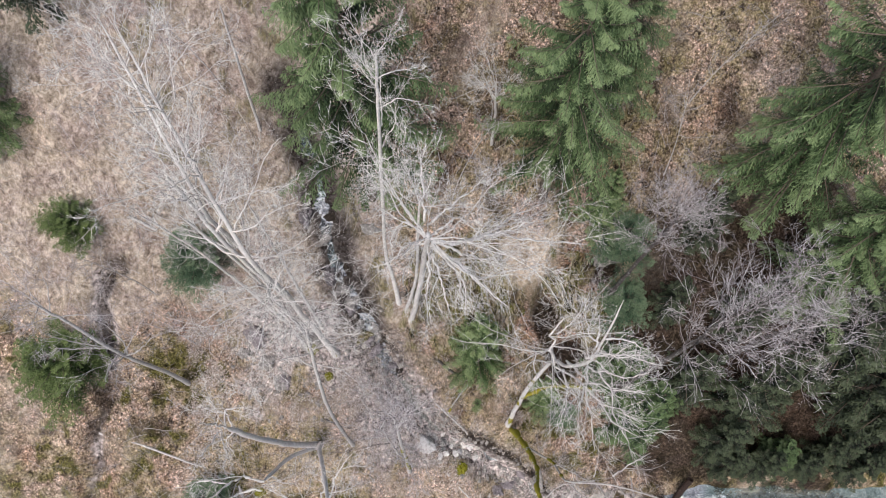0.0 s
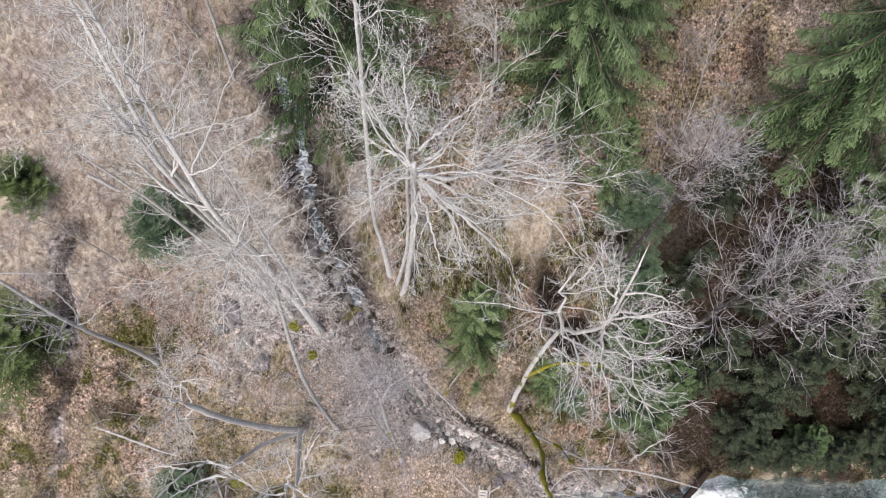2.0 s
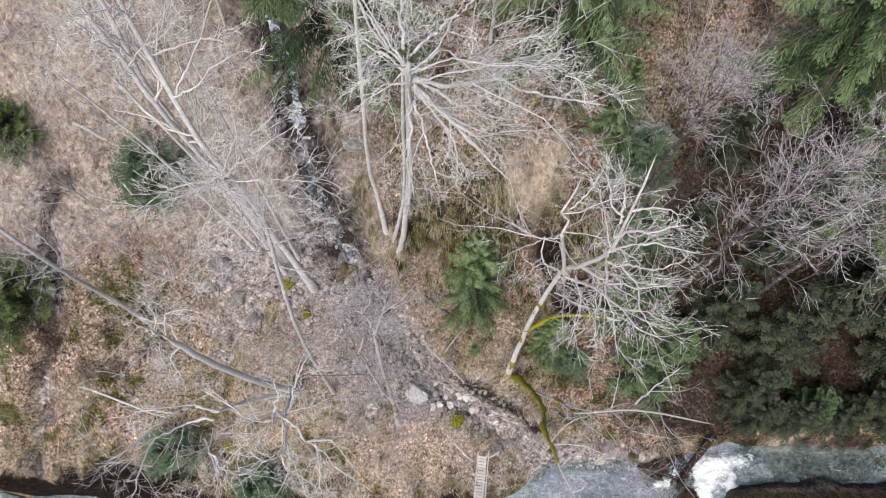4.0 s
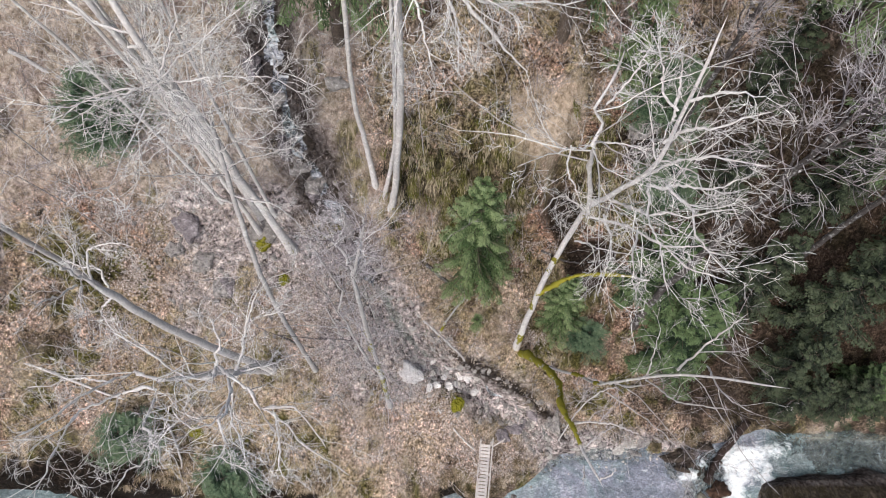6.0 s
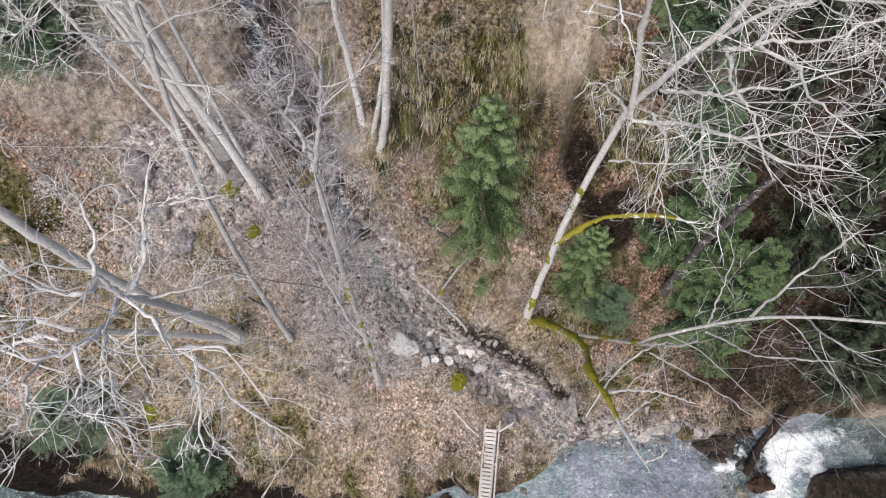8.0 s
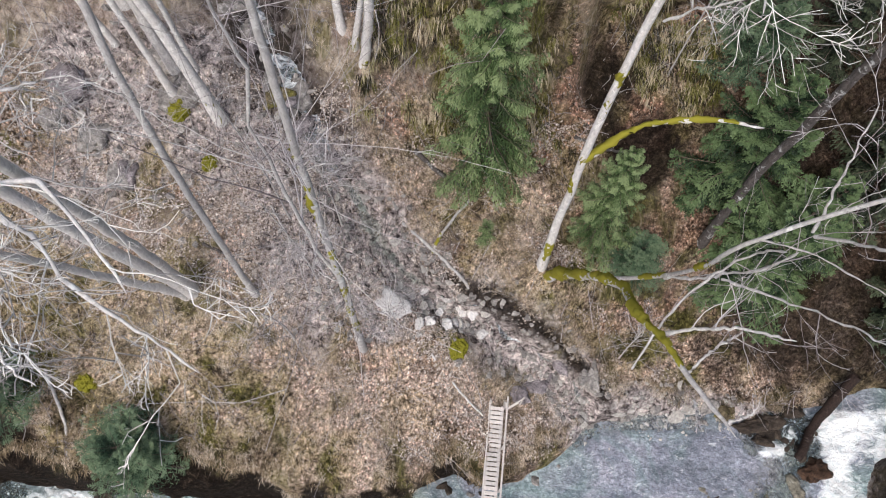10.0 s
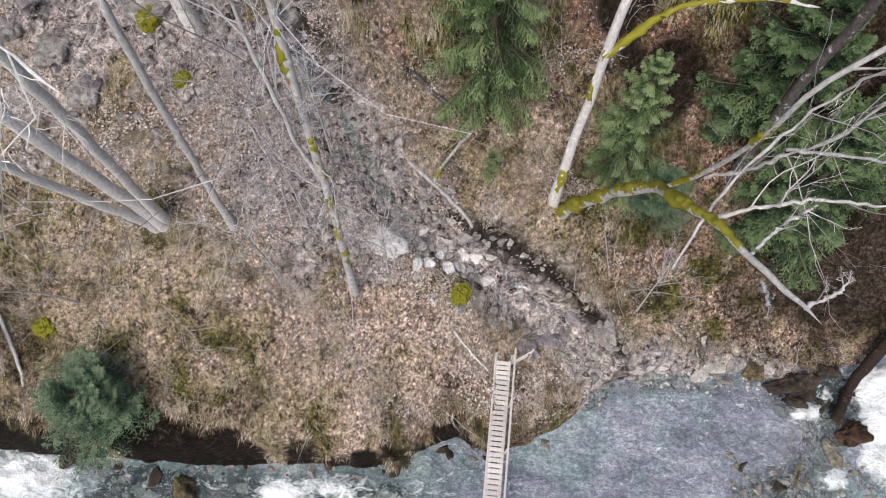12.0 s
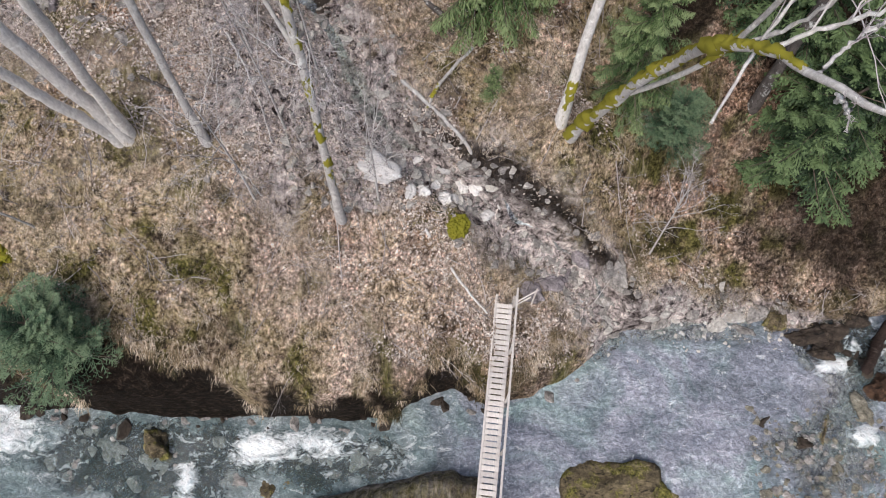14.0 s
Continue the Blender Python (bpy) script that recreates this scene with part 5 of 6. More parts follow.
WILLOW_NEAR = (([(5.45, 2.1, 15.1), (6.16, 2, 15.8), (6.79, 1.81, 16.4), (7.44, 1.41, 17)], 0.05, 0.02),
    ([(5.55, 1, 16), (6.28, 1.54, 16.2), (6.75, 1.78, 16.3)], 0.032, 0.025),
    ([(5.05, 1.58, 14), (5.66, 2.48, 15), (6.32, 2.98, 16.5), (6.58, 2.88, 17.8), (6.54, 2.42, 19)], 0.03, 0.02),
    ([(6.6, 4.4, 12.4), (6.99, 4.07, 13.2), (7.27, 3.73, 14.4), (7.59, 3.27, 16), (7.56, 3.04, 17.5)], 0.05, 0.03),
    ([(5.5, 0.39, 16.5), (5.46, 0.05, 16.7), (5.38, -0.1, 16.8)], 0.03, 0.02),
    ([(5.95, -0.1, 16.7), (6.25, 0.0, 17.0), (6.4, 0.12, 17.2)], 0.035, 0.02))

bare_tree("beech", "tall pale bare beech with a wide white crown and mossy foot",
          [([(-2.35, 14.4, 7.6), (-2.0, 14.5, 9.5), (-1.6, 14.5, 13), (-1.1, 14.0, 19.5), (-0.8, 12.4, 26), (-0.57, 10.6, 31.2), (-0.57, 10.8, 31.6)], 0.2, 0.085),
           ([(-2.6, 15.0, 8.4), (-1.9, 15.5, 12), (-1.6, 15.6, 15.3), (-1.2, 14.8, 24), (-1.0, 14.6, 27)], 0.12, 0.05, 3)],
          BARK_PALE, TWIG_PALE, 11, limbs=9, reach=7.5, span=(0.78, 1.0), angle=(35, 85), up=0.04, wander=0.16, bias=(0.0, 0.15, 0), dense=(9, 6, 5), moss=((0, 0.0, 0.12),), stout=0.34, crook=0.011, extra=BEECH_EAST + BEECH_WEST)
bare_tree("ash_tree", "slender pale bare ash with a thin upright crown",
          [([(-3.0, 15.4, 8.8), (-3.3, 16.3, 12), (-3.5, 16.6, 15.5), (-3.1, 17.0, 24), (-2.7, 17.0, 30.8), (-2.5, 17.2, 34)], 0.15, 0.05)],
          BARK_PALE, TWIG_PALE, 12, limbs=13, reach=4.6, span=(0.6, 1.0), angle=(25, 65), up=0.08, wander=0.2, dense=(6, 5, 4))
bare_tree("beech", "tall grey bare beech leaning out from the slope, many fine limbs",
          [([(-7.3, 12.1, 8.3), (-8.1, 12.7, 12), (-8.55, 12.9, 15), (-8.5, 12.6, 19.5), (-9.0, 12.4, 24), (-9.7, 13.4, 27.5), (-10.4, 14.7, 30.8), (-11.3, 16.3, 33), (-12.2, 18.0, 35)], 0.2, 0.035)],
          BARK_PALE, TWIG_PALE, 13, limbs=26, reach=6.0, span=(0.42, 0.99), angle=(22, 80), up=0.03, wander=0.22, dense=(7, 5, 4), moss=((0, 0.02, 0.1),), stout=0.5, twig_r=0.0085)
bare_tree("beech", "grey bare beech beside the leaning one, twin stems",
          [([(-10.3, 15.2, 10.8), (-11.0, 15.5, 14), (-11.4, 15.6, 18), (-11.3, 15.0, 22), (-10.9, 14.1, 26), (-11.1, 14.9, 30), (-11.9, 16.5, 33), (-12.7, 18.0, 35)], 0.18, 0.035, 12),
           ([(-9.6, 14.6, 10.4), (-9.4, 14.0, 15), (-9.0, 12.9, 20), (-8.2, 11.0, 24), (-7.5, 9.8, 26)], 0.15, 0.06)],
          BARK_PALE, TWIG_PALE, 14, limbs=15, reach=6.0, span=(0.45, 0.99), angle=(22, 78), up=0.03, wander=0.18, dense=(6, 5, 4), stout=0.5, twig_r=0.0085)
bare_tree("beech", "third pale bare beech of the close group, slim stem",
          [([(-8.9, 13.6, 9.3), (-9.2, 13.6, 15), (-9.7, 13.3, 20), (-10.3, 13.2, 25), (-11.2, 13.8, 31)], 0.16, 0.08)],
          BARK_PALE, TWIG_PALE, 26, limbs=15, reach=5.6, span=(0.45, 0.99), angle=(22, 78), up=0.03, wander=0.18, dense=(6, 5, 4), stout=0.5, twig_r=0.0085)
bare_tree("beech", "clump of slim grey beech stems rising side by side",
          [([(-9.0, 12.9, 8.9), (-9.8, 13.4, 16), (-10.5, 13.4, 22), (-11.4, 13.2, 28)], 0.12, 0.05),
           ([(-10.7, 14.0, 10.2), (-11.9, 14.3, 16), (-12.9, 14.2, 22), (-13.8, 13.8, 27)], 0.1, 0.04),
           ([(-8.2, 13.7, 9.2), (-8.5, 14.0, 16), (-8.5, 13.9, 22), (-8.5, 13.8, 28)], 0.1, 0.04)],
          BARK_PALE, TWIG_PALE, 27, limbs=6, reach=3.8, span=(0.55, 0.99), angle=(15, 55), up=0.06, wander=0.18, dense=(6, 5, 3), stout=0.42)
bare_tree("ash_tree", "slim grey bare ash with a crooked whitish crown",
          [([(-6.2, 6.45, 5.4), (-6.3, 6.7, 11), (-6.2, 7.0, 17.5), (-6.15, 8.0, 22), (-6.1, 9.1, 25.5)], 0.115, 0.07)],
          BARK_GREY, TWIG_PALE, 15, limbs=14, reach=5.6, span=(0.68, 1.0), angle=(30, 85), up=0.04, wander=0.24, dense=(7, 6, 5))
bare_tree("oak_tree", "three-stemmed grey bare oak with crooked antler-like limbs",
          [([(-8.4, 6.4, 5.6), (-8.95, 5.65, 11.7), (-9.6, 5.2, 17.5), (-9.9, 5.0, 22.6)], 0.2, 0.12, 3),
           ([(-8.35, 6.5, 5.6), (-7.6, 5.5, 10.5), (-6.5, 4.1, 16), (-5.4, 2.7, 21.3), (-4.7, 1.7, 25.0)], 0.16, 0.075, 2),
           ([(-8.6, 6.3, 5.6), (-9.2, 5.0, 11), (-9.0, 3.0, 18.4)], 0.16, 0.08, 2)],
          BARK_PALE, TWIG_PALE, 16, reach=4.5, span=(0.86, 1.0), angle=(45, 110), up=-0.05, wander=0.3, curl=0.26, dense=(7, 5, 4), bias=(0.0, -0.2, 0), stout=0.34,
          extra=OAK_HUB + OAK_UP + OAK_LOW)
bare_tree("alder_tree", "slender bare alder with moss cushions along its stem",
          [([(-2.35, 4.9, 3.4), (-2.2, 4.8, 9), (-2.15, 4.75, 14), (-2.1, 4.75, 19), (-2.04, 4.9, 23.5)], 0.125, 0.065, 7)],
          BARK_GREY, TWIG_GREY, 17, stout=0.25, reach=2.2, span=(0.35, 0.95), angle=(35, 80), moss=((0, 0.12, 0.2), (0, 0.22, 0.36), (0, 0.38, 0.5), (0, 0.54, 0.66), (0, 0.7, 0.78)),
          extra=ALDER_TOP, crook=0.007, dense=(10, 7, 6), twig_r=0.0045)
bare_tree("maple_tree", "pale bare maple with a wide spreading white crown",
          [([(4.6, 8.0, 4.2), (4.8, 8.4, 8), (4.95, 8.6, 12), (5.2, 8.75, 15.5), (5.6, 8.7, 20), (5.75, 7.7, 23.2), (6.35, 7.4, 25.5), (6.6, 7.9, 28), (6.9, 8.7, 30)], 0.16, 0.03)],
          BARK_PALE, TWIG_PALE, 18, limbs=6, reach=4.5, span=(0.75, 1.0), angle=(35, 80), up=0.02, bias=(0.25, 0.0, 0.0), wander=0.2, dense=(7, 5, 4), stout=0.42, crook=0.009,
          moss=((0, 0.0, 0.06), (0, 0.2, 0.27), (0, 0.33, 0.4), (0, 0.5, 0.56)),
          extra=(([(4.9, 8.5, 11.4), (6.3, 8.9, 12.7), (8.0, 8.8, 13.3), (9.6, 8.5, 13.3)], 0.085, 0.045, 1),) + MAPLE_EAST + MAPLE_LOW + MAPLE_WEST)
bare_tree("willow_tree", "mossy willow leaning far out over the stream",
          [([(4.95, 7.7, 3.9), (5.2, 6.6, 6.8), (5.35, 5.5, 9.6), (5.5, 4.2, 12.3), (5.2, 2.9, 14.2), (5.4, 1.9, 15.4), (5.6, 0.9, 16.1), (6.05, -0.4, 16.9)], 0.15, 0.04, 0),
           ([(5.3, 6.0, 8.4), (5.9, 5.3, 10), (6.45, 4.6, 12), (6.4, 3.5, 15.5), (6.4, 3.0, 18.1), (7.9, 2.6, 21), (10.0, 1.7, 23.3)], 0.07, 0.03, 3)],
          BARK_GREY, TWIG_GREY, 19, reach=5.4, span=(0.6, 1.0), angle=(20, 60), up=0.02, bias=(0.35, -0.05, 0.1), wander=0.13, twig_r=0.004, dense=(4, 4, 3), moss=((0, 0.03, 0.4), (0, 0.34, 0.66), (0, 0.62, 0.86), (1, 0.3, 0.4), (1, 0.5, 0.56)), cover=1.9,
          crook=0.006, extra=WILLOW_NEAR + WILLOW_EAST)
bare_tree("ash_tree", "dark-stemmed bare ash with a fine grey crown among conifers",
          [([(11.6, 9.6, 2.2), (11.5, 9.6, 9), (11.7, 9.2, 16), (11.9, 9.0, 22.3), (12.6, 9.2, 27)], 0.2, 0.07)],
          BARK_DARK, TWIG_GREY, 20, limbs=20, reach=6.6, span=(0.6, 1.0), angle=(25, 65), up=0.06, bias=(0.4, 0.25, 0), dense=(6, 5, 5), twig_r=0.0075)
bare_tree("hornbeam", "bare grey hornbeam with a dense fan of fine branches",
          [([(11.6, 16.2, 7.4), (11.5, 15.8, 13), (11.5, 15.3, 19.3), (11.3, 14.6, 24.5)], 0.16, 0.07)],
          BARK_DARK, TWIG_GREY, 21, limbs=18, reach=5.6, span=(0.7, 1.0), angle=(20, 50), up=0.08, bias=(0.15, 0.15, 0), dense=(7, 6, 5))
bare_tree("birch_tree", "small bare birch with drooping whitish twigs",
          [([(3.0, 23.3, 14.6), (3.1, 23.6, 19), (2.9, 23.4, 23.5)], 0.12, 0.05)],
          BARK_PALE, TWIG_PALE, 22, limbs=14, reach=4.2, span=(0.7, 1.0), angle=(30, 70), up=-0.05, dense=(6, 6, 4))
bare_tree("beech", "pale leaning bare tree with sparse limbs",
          [([(-17.2, 10.2, 7.7), (-17.2, 10.0, 12), (-17.0, 9.5, 17), (-16.9, 9.3, 20.4), (-17.6, 9.7, 24), (-18.3, 10.0, 26)], 0.14, 0.05)],
          BARK_GREY, TWIG_GREY, 23, limbs=16, reach=4.6, span=(0.45, 1.0), angle=(30, 75), up=0.0, dense=(6, 5, 4))
bare_tree("ash_tree", "bare grey ash with a purple-grey crown above the stream bend",
          [([(19.5, 12.0, 4.5), (19.2, 11.6, 12), (18.6, 10.8, 19), (18.2, 10.4, 23)], 0.17, 0.06)],
          BARK_DARK, TWIG_GREY, 24, limbs=20, reach=6.0, span=(0.65, 1.0), angle=(30, 75), up=0.04, dense=(6, 5, 4))
bare_tree("snag", "tall dead grey broken stem standing on the slope",
          [([(-11.4, 23.9, 16.6), (-11.5, 24.6, 20), (-11.4, 25.0, 24), (-11.4, 25.5, 27)], 0.1, 0.05, 0)], BARK_GREY, TWIG_GREY, 25)

rng_y = np.random.default_rng(29)
for n, (x, y, tall) in enumerate([(-4.0, 7.2, 8), (-5.0, 9.2, 9), (-3.2, 9.4, 7), (-1.2, 5.6, 6), (-4.8, 5.0, 6.5), (-13.0, 7.0, 8), (-11.4, 4.2, 6), (-16.5, 12.5, 9),
                                  (-18.5, 15.0, 9), (-15.0, 20.0, 9), (-18.0, 23.5, 9), (0.6, 20.8, 10), (2.2, 19.6, 9), (14.5, 22.5, 9), (15.6, 26.0, 9), (8.8, 22.2, 8),
                                  (-13.2, 25.5, 8), (-0.4, 16.2, 8), (8.6, 5.6, 6.5), (9.6, 15.0, 8)]):
    z = ground_at(x, y)
    dx, dy = rng_y.normal() * 0.7, -0.8 + rng_y.normal() * 0.5
    bare_tree("sapling", "thin leafless grey sapling among the litter",
              [([(x, y, z), (x + 0.25 * dx, y + 0.2 * dy, z + 0.35 * tall), (x + 0.6 * dx, y + 0.6 * dy, z + 0.7 * tall), (x + dx, y + dy, z + tall)], 0.035, 0.012)],
              BARK_GREY, TWIG_BRUSH, 400 + n, limbs=11, reach=2.6, span=(0.3, 1.0), angle=(25, 65), up=0.06, dense=(5, 4, 3), twig_r=0.0045, group="saplings")


# ---- conifers ----
def conifer(name, label, tall, radius, bare, levels, per, seed, needle, droop=0.35, fat=0.05, shape=0.85, shoots=13, leaf=0.2, hang=0.3, flare=0.3, group="conifers", blades=6):
    """A conifer at the origin: stem, boughs and flat feathered sprays."""
    rng = np.random.default_rng(seed)
    tree = empty(name, (0, 0, 0), label, "conifer", group)
    path = np.array([(0.12 * math.sin(k * 0.7), 0.12 * math.cos(k * 0.9) - 0.12, tall * k / 15) for k in range(16)])
    path[0, 2] = -0.4
    part_mesh("trunk", mesh_from("trunk", *tubes(path[None], np.linspace(tall * 0.0135, 0.02, 16)[None], 9), BARK_SPRUCE, True), tree)
    f = np.repeat((np.arange(levels) + 0.5) / levels, per) + rng.normal(size=levels * per) * 0.16 / levels
    f = np.clip(f, 0, 0.99)
    n = len(f)
    az = rng.uniform(0, 2 * np.pi, n)
    out = radius * (1 - f) ** shape * rng.uniform(0.5, 1.2, n) + 0.15
    out *= 0.6 + 0.4 * np.minimum(1, f * 6 + 0.4)
    z0 = bare + (tall - bare) * f
    s = np.linspace(0, 1, 8)
    dirs = np.stack([np.cos(az), np.sin(az)], 1)
    fall = droop * (1.15 - 0.8 * f)
    rise = (0.1 + 0.75 * f**2)[:, None] * s - fall[:, None] * s**1.5 + 0.16 * s**4
    axis = np.zeros((n, 8, 3))
    axis[..., :2] = dirs[:, None] * (out[:, None] * s)[..., None]
    axis[..., 2] = z0[:, None] + out[:, None] * rise
    sway = rng.normal(size=(n, 1, 2)) * 0.12 * out[:, None, None] * (s**2)[None, :, None]
    axis[..., :2] += sway
    v, q = tubes(axis, np.maximum(0.012 * out[:, None] * np.linspace(1, 0.25, 8), 0.006), 3)
    tagged(part_mesh("bough_wood", mesh_from("bough_wood", v, q, BARK_SPRUCE), tree), kind="stuff")
    k = shoots * 2
    u = np.tile(np.repeat(np.linspace(0.16, 0.985, shoots), 2), (n, 1)) + rng.normal(size=(n, k)) * 0.012
    u = np.clip(u, 0.05, 0.999)
    x = u * 7
    i = np.minimum(x.astype(int), 6)
    w = (x - i)[..., None]
    row = np.arange(n)[:, None]
    at = axis[row, i] * (1 - w) + axis[row, i + 1] * w
    tan = unit(axis[row, i + 1] - axis[row, i])
    lat = unit(np.cross(tan, np.array([0, 0, 1.0]))) * np.where(np.arange(k) % 2, 1, -1)[None, :, None]
    size = out[:, None] * flare * np.sin(np.pi * np.clip(0.12 + 0.88 * u, 0, 1)) ** 0.6 * rng.uniform(0.7, 1.2, (n, k)) + 0.09
    way = unit(tan * 0.85 + lat * 0.75 + np.array([0, 0, -1.0]) * hang * rng.uniform(0.4, 1.4, (n, k, 1)) + 0.2 * rng.normal(size=tan.shape))
    # tone drops towards the stem: shade inside the crown, besides paler young tips
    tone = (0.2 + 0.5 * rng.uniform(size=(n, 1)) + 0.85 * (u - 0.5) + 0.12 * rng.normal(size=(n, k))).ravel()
    at, way, size = at.reshape(-1, 3), way.reshape(-1, 3), size.ravel()[:, None]
    plane = unit(np.cross(way, np.array([0, 0, 1.0])))
    bend = np.array([0, 0, -1.0]) * hang * 0.5
    mid, tip = at + way * size * 0.5 + bend * size * 0.25, at + way * size + bend * size
    spine = plane * fat * 0.7
    quads, tones = [np.stack([at, mid + spine, tip, mid - spine], 1)], [np.repeat(tone, 4)]
    per_shoot = blades
    for b in range(per_shoot):
        g = (b + 0.5) / per_shoot
        foot = at + way * size * g + bend * size * g * g
        side = 1 if b % 2 else -1
        tw = unit(way * 0.85 + plane * side * 0.8 + np.array([0, 0, -0.5 * hang]) + 0.24 * rng.normal(size=way.shape))
        length = (leaf * rng.uniform(0.7, 1.25, (len(at), 1)) + size * 0.2) * (1.15 - 0.75 * g)
        across = unit(np.cross(tw, rng.normal(size=tw.shape) * 0.35 + np.array([0, 0, 1.0]))) * fat * rng.uniform(0.7, 1.15, (len(at), 1))
        m2 = foot + tw * length * 0.55 - np.array([0, 0, 0.015])
        quads.append(np.stack([foot, m2 + across, foot + tw * length + bend * length * 0.5, m2 - across], 1))
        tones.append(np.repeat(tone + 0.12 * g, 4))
    B = np.concatenate(quads).reshape(-1, 3)
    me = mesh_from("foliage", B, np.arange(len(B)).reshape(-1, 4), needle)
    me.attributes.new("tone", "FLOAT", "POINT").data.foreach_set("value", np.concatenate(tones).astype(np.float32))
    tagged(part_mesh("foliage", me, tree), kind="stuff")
    return tree


def stand(ob, x, y, turn=0.0, size=1.0, tip=(0, 0), sink=0.1, label=""):
    """A copy of a conifer on the ground."""
    c = copy_thing(ob, pose(x, y, ground_at(x, y) - sink, tip[0], tip[1], turn) @ Matrix.Scale(size, 4))
    return tagged(c, label)


SPRUCE = conifer("spruce", "tall dark green spruce with drooping branch sprays", 27.0, 4.9, 6.0, 23, 7, 51, NEEDLE, 0.62, 0.036, 0.75, 24, 0.18, 0.8, 0.23, blades=6)
SPRUCE.matrix_world = pose(-4.7, 21.5, ground_at(-4.7, 21.5) - 0.1) @ Matrix.Scale(1.04, 4)
stand(SPRUCE, 6.4, 20.8, 140, 0.86)
stand(SPRUCE, 20.5, 20.5, 220, 1.0)
stand(SPRUCE, 23.0, 15.4, 60, 0.8)
stand(SPRUCE, 9.6, 25.0, 300, 0.6)
FIR = conifer("fir", "young green fir with dense layered branches", 10.6, 2.45, 0.4, 19, 7, 52, NEEDLE_FIR, 0.6, 0.026, 0.72, 13, 0.13, 0.85, 0.26, blades=7)
FIR.location = (2.35, 12.2, ground_at(2.35, 12.2) - 0.1)
stand(FIR, 7.0, 9.7, 50, 0.66)
stand(FIR, -26.4, 23.0, 20, 1.1)
stand(FIR, 10.0, 19.6, 110, 0.72)
SEEDLING = conifer("fir", "tiny green fir seedling in the leaf litter", 1.1, 0.32, 0.05, 7, 6, 57, NEEDLE_FIR, 0.2, 0.014, 0.7, 5, 0.05, 0.2, 0.3, blades=4)
SEEDLING.location = (2.45, 9.4, ground_at(2.45, 9.4) - 0.05)
CEDAR = conifer("arborvitae", "full bright green scale-leaved evergreen beside the bank", 6.8, 2.5, 0.2, 12, 9, 53, NEEDLE_BRIGHT, 0.35, 0.036, 0.6, 11, 0.13, 0.4, 0.34, blades=9)
CEDAR.location = (13.5, 8.4, ground_at(13.5, 8.4) - 0.1)
stand(CEDAR, 12.4, 11.4, 160, 1.0, label="full dark green evergreen under the tall bare trees")
SMALL = conifer("spruce", "young dark spruce crowded under the wood's edge", 11.0, 2.4, 0.6, 15, 6, 58, NEEDLE_DEEP, 0.5, 0.05, 0.7, 12, 0.17, 0.5, 0.32, blades=5)
SMALL.location = (20.6, 9.2, ground_at(20.6, 9.2) - 0.1)
stand(SMALL, 26.4, 12.2, 70, 1.6)
stand(SMALL, 31.0, 9.2, 100, 1.5)
stand(SMALL, 28.2, 9.6, 200, 1.2)
stand(SMALL, 30.6, 6.8, 120, 0.9)
stand(SMALL, 17.0, 10.6, 160, 0.8)
stand(CEDAR, 14.9, 9.4, 80, 0.8)
stand(SMALL, 19.6, 6.8, 200, 0.72)
stand(CEDAR, 24.0, 6.2, 260, 0.66, label="small round evergreen above the stream bank")
stand(SMALL, 27.4, 6.2, 30, 0.62)
stand(SMALL, 20.6, 5.5, 110, 0.55)
stand(SMALL, 22.6, 5.3, 290, 0.6)
stand(SMALL, 25.4, 5.2, 20, 0.56)
stand(SMALL, 29.2, 5.1, 170, 0.6)
YEW = conifer("yew", "rounded dark green yew bush on the slope", 2.7, 1.7, 0.1, 10, 11, 54, NEEDLE_DARK, 0.1, 0.019, 0.42, 9, 0.1, 0.2, 0.36, "evergreen bushes", 8)
YEW.location = (-10.6, 1.0, ground_at(-10.6, 1.0) - 0.1)
stand(YEW, -15.9, 3.1, 60, 0.95)
stand(YEW, -15.7, 16.8, 130, 1.2)
BUSH = conifer("juniper", "broad bright green evergreen bush on the slope", 3.2, 3.0, 0.1, 9, 12, 55, NEEDLE_FRESH, 0.1, 0.034, 0.45, 10, 0.15, 0.2, 0.34, "evergreen bushes", 7)
BUSH.location = (-24.0, 10.6, ground_at(-24.0, 10.6) - 0.2)
stand(BUSH, -22.5, 18.0, 250, 0.62, label="soft green evergreen bush among brush on the slope")
stand(SMALL, -22.4, 28.2, 30, 1.1, label="dark young spruce on the upper slope")
stand(YEW, 8.8, 8.9, 30, 0.7)
stand(YEW, 12.4, 15.4, 330, 1.1)
stand(YEW, 12.0, 18.9, 30, 1.25)
stand(SMALL, 20.0, 14.2, 90, 0.8)
stand(SMALL, 15.4, 15.2, 210, 0.6)
stand(SMALL, 16.8, 19.0, 310, 0.7)


# ---- footbridge ----
def box(bm, sx, sy, sz, at=(0, 0, 0), bevel=0.006):
    made = bmesh.ops.create_cube(bm, size=1.0, matrix=Matrix.Translation(at) @ Matrix.Diagonal((sx, sy, sz, 1)))
    if bevel:
        edges = {e for v in made["verts"] for e in v.link_edges}
        bmesh.ops.bevel(bm, geom=list(edges), offset=bevel, segments=1, affect="EDGES")


def pole(name, a, b, r, parent, mat=PLANK, label=""):
    p = np.linspace(a, b, 6)
    return part_mesh(name, mesh_from(name, *tubes(p[None], np.full((1, 6), r), 8), mat, True), parent, label)


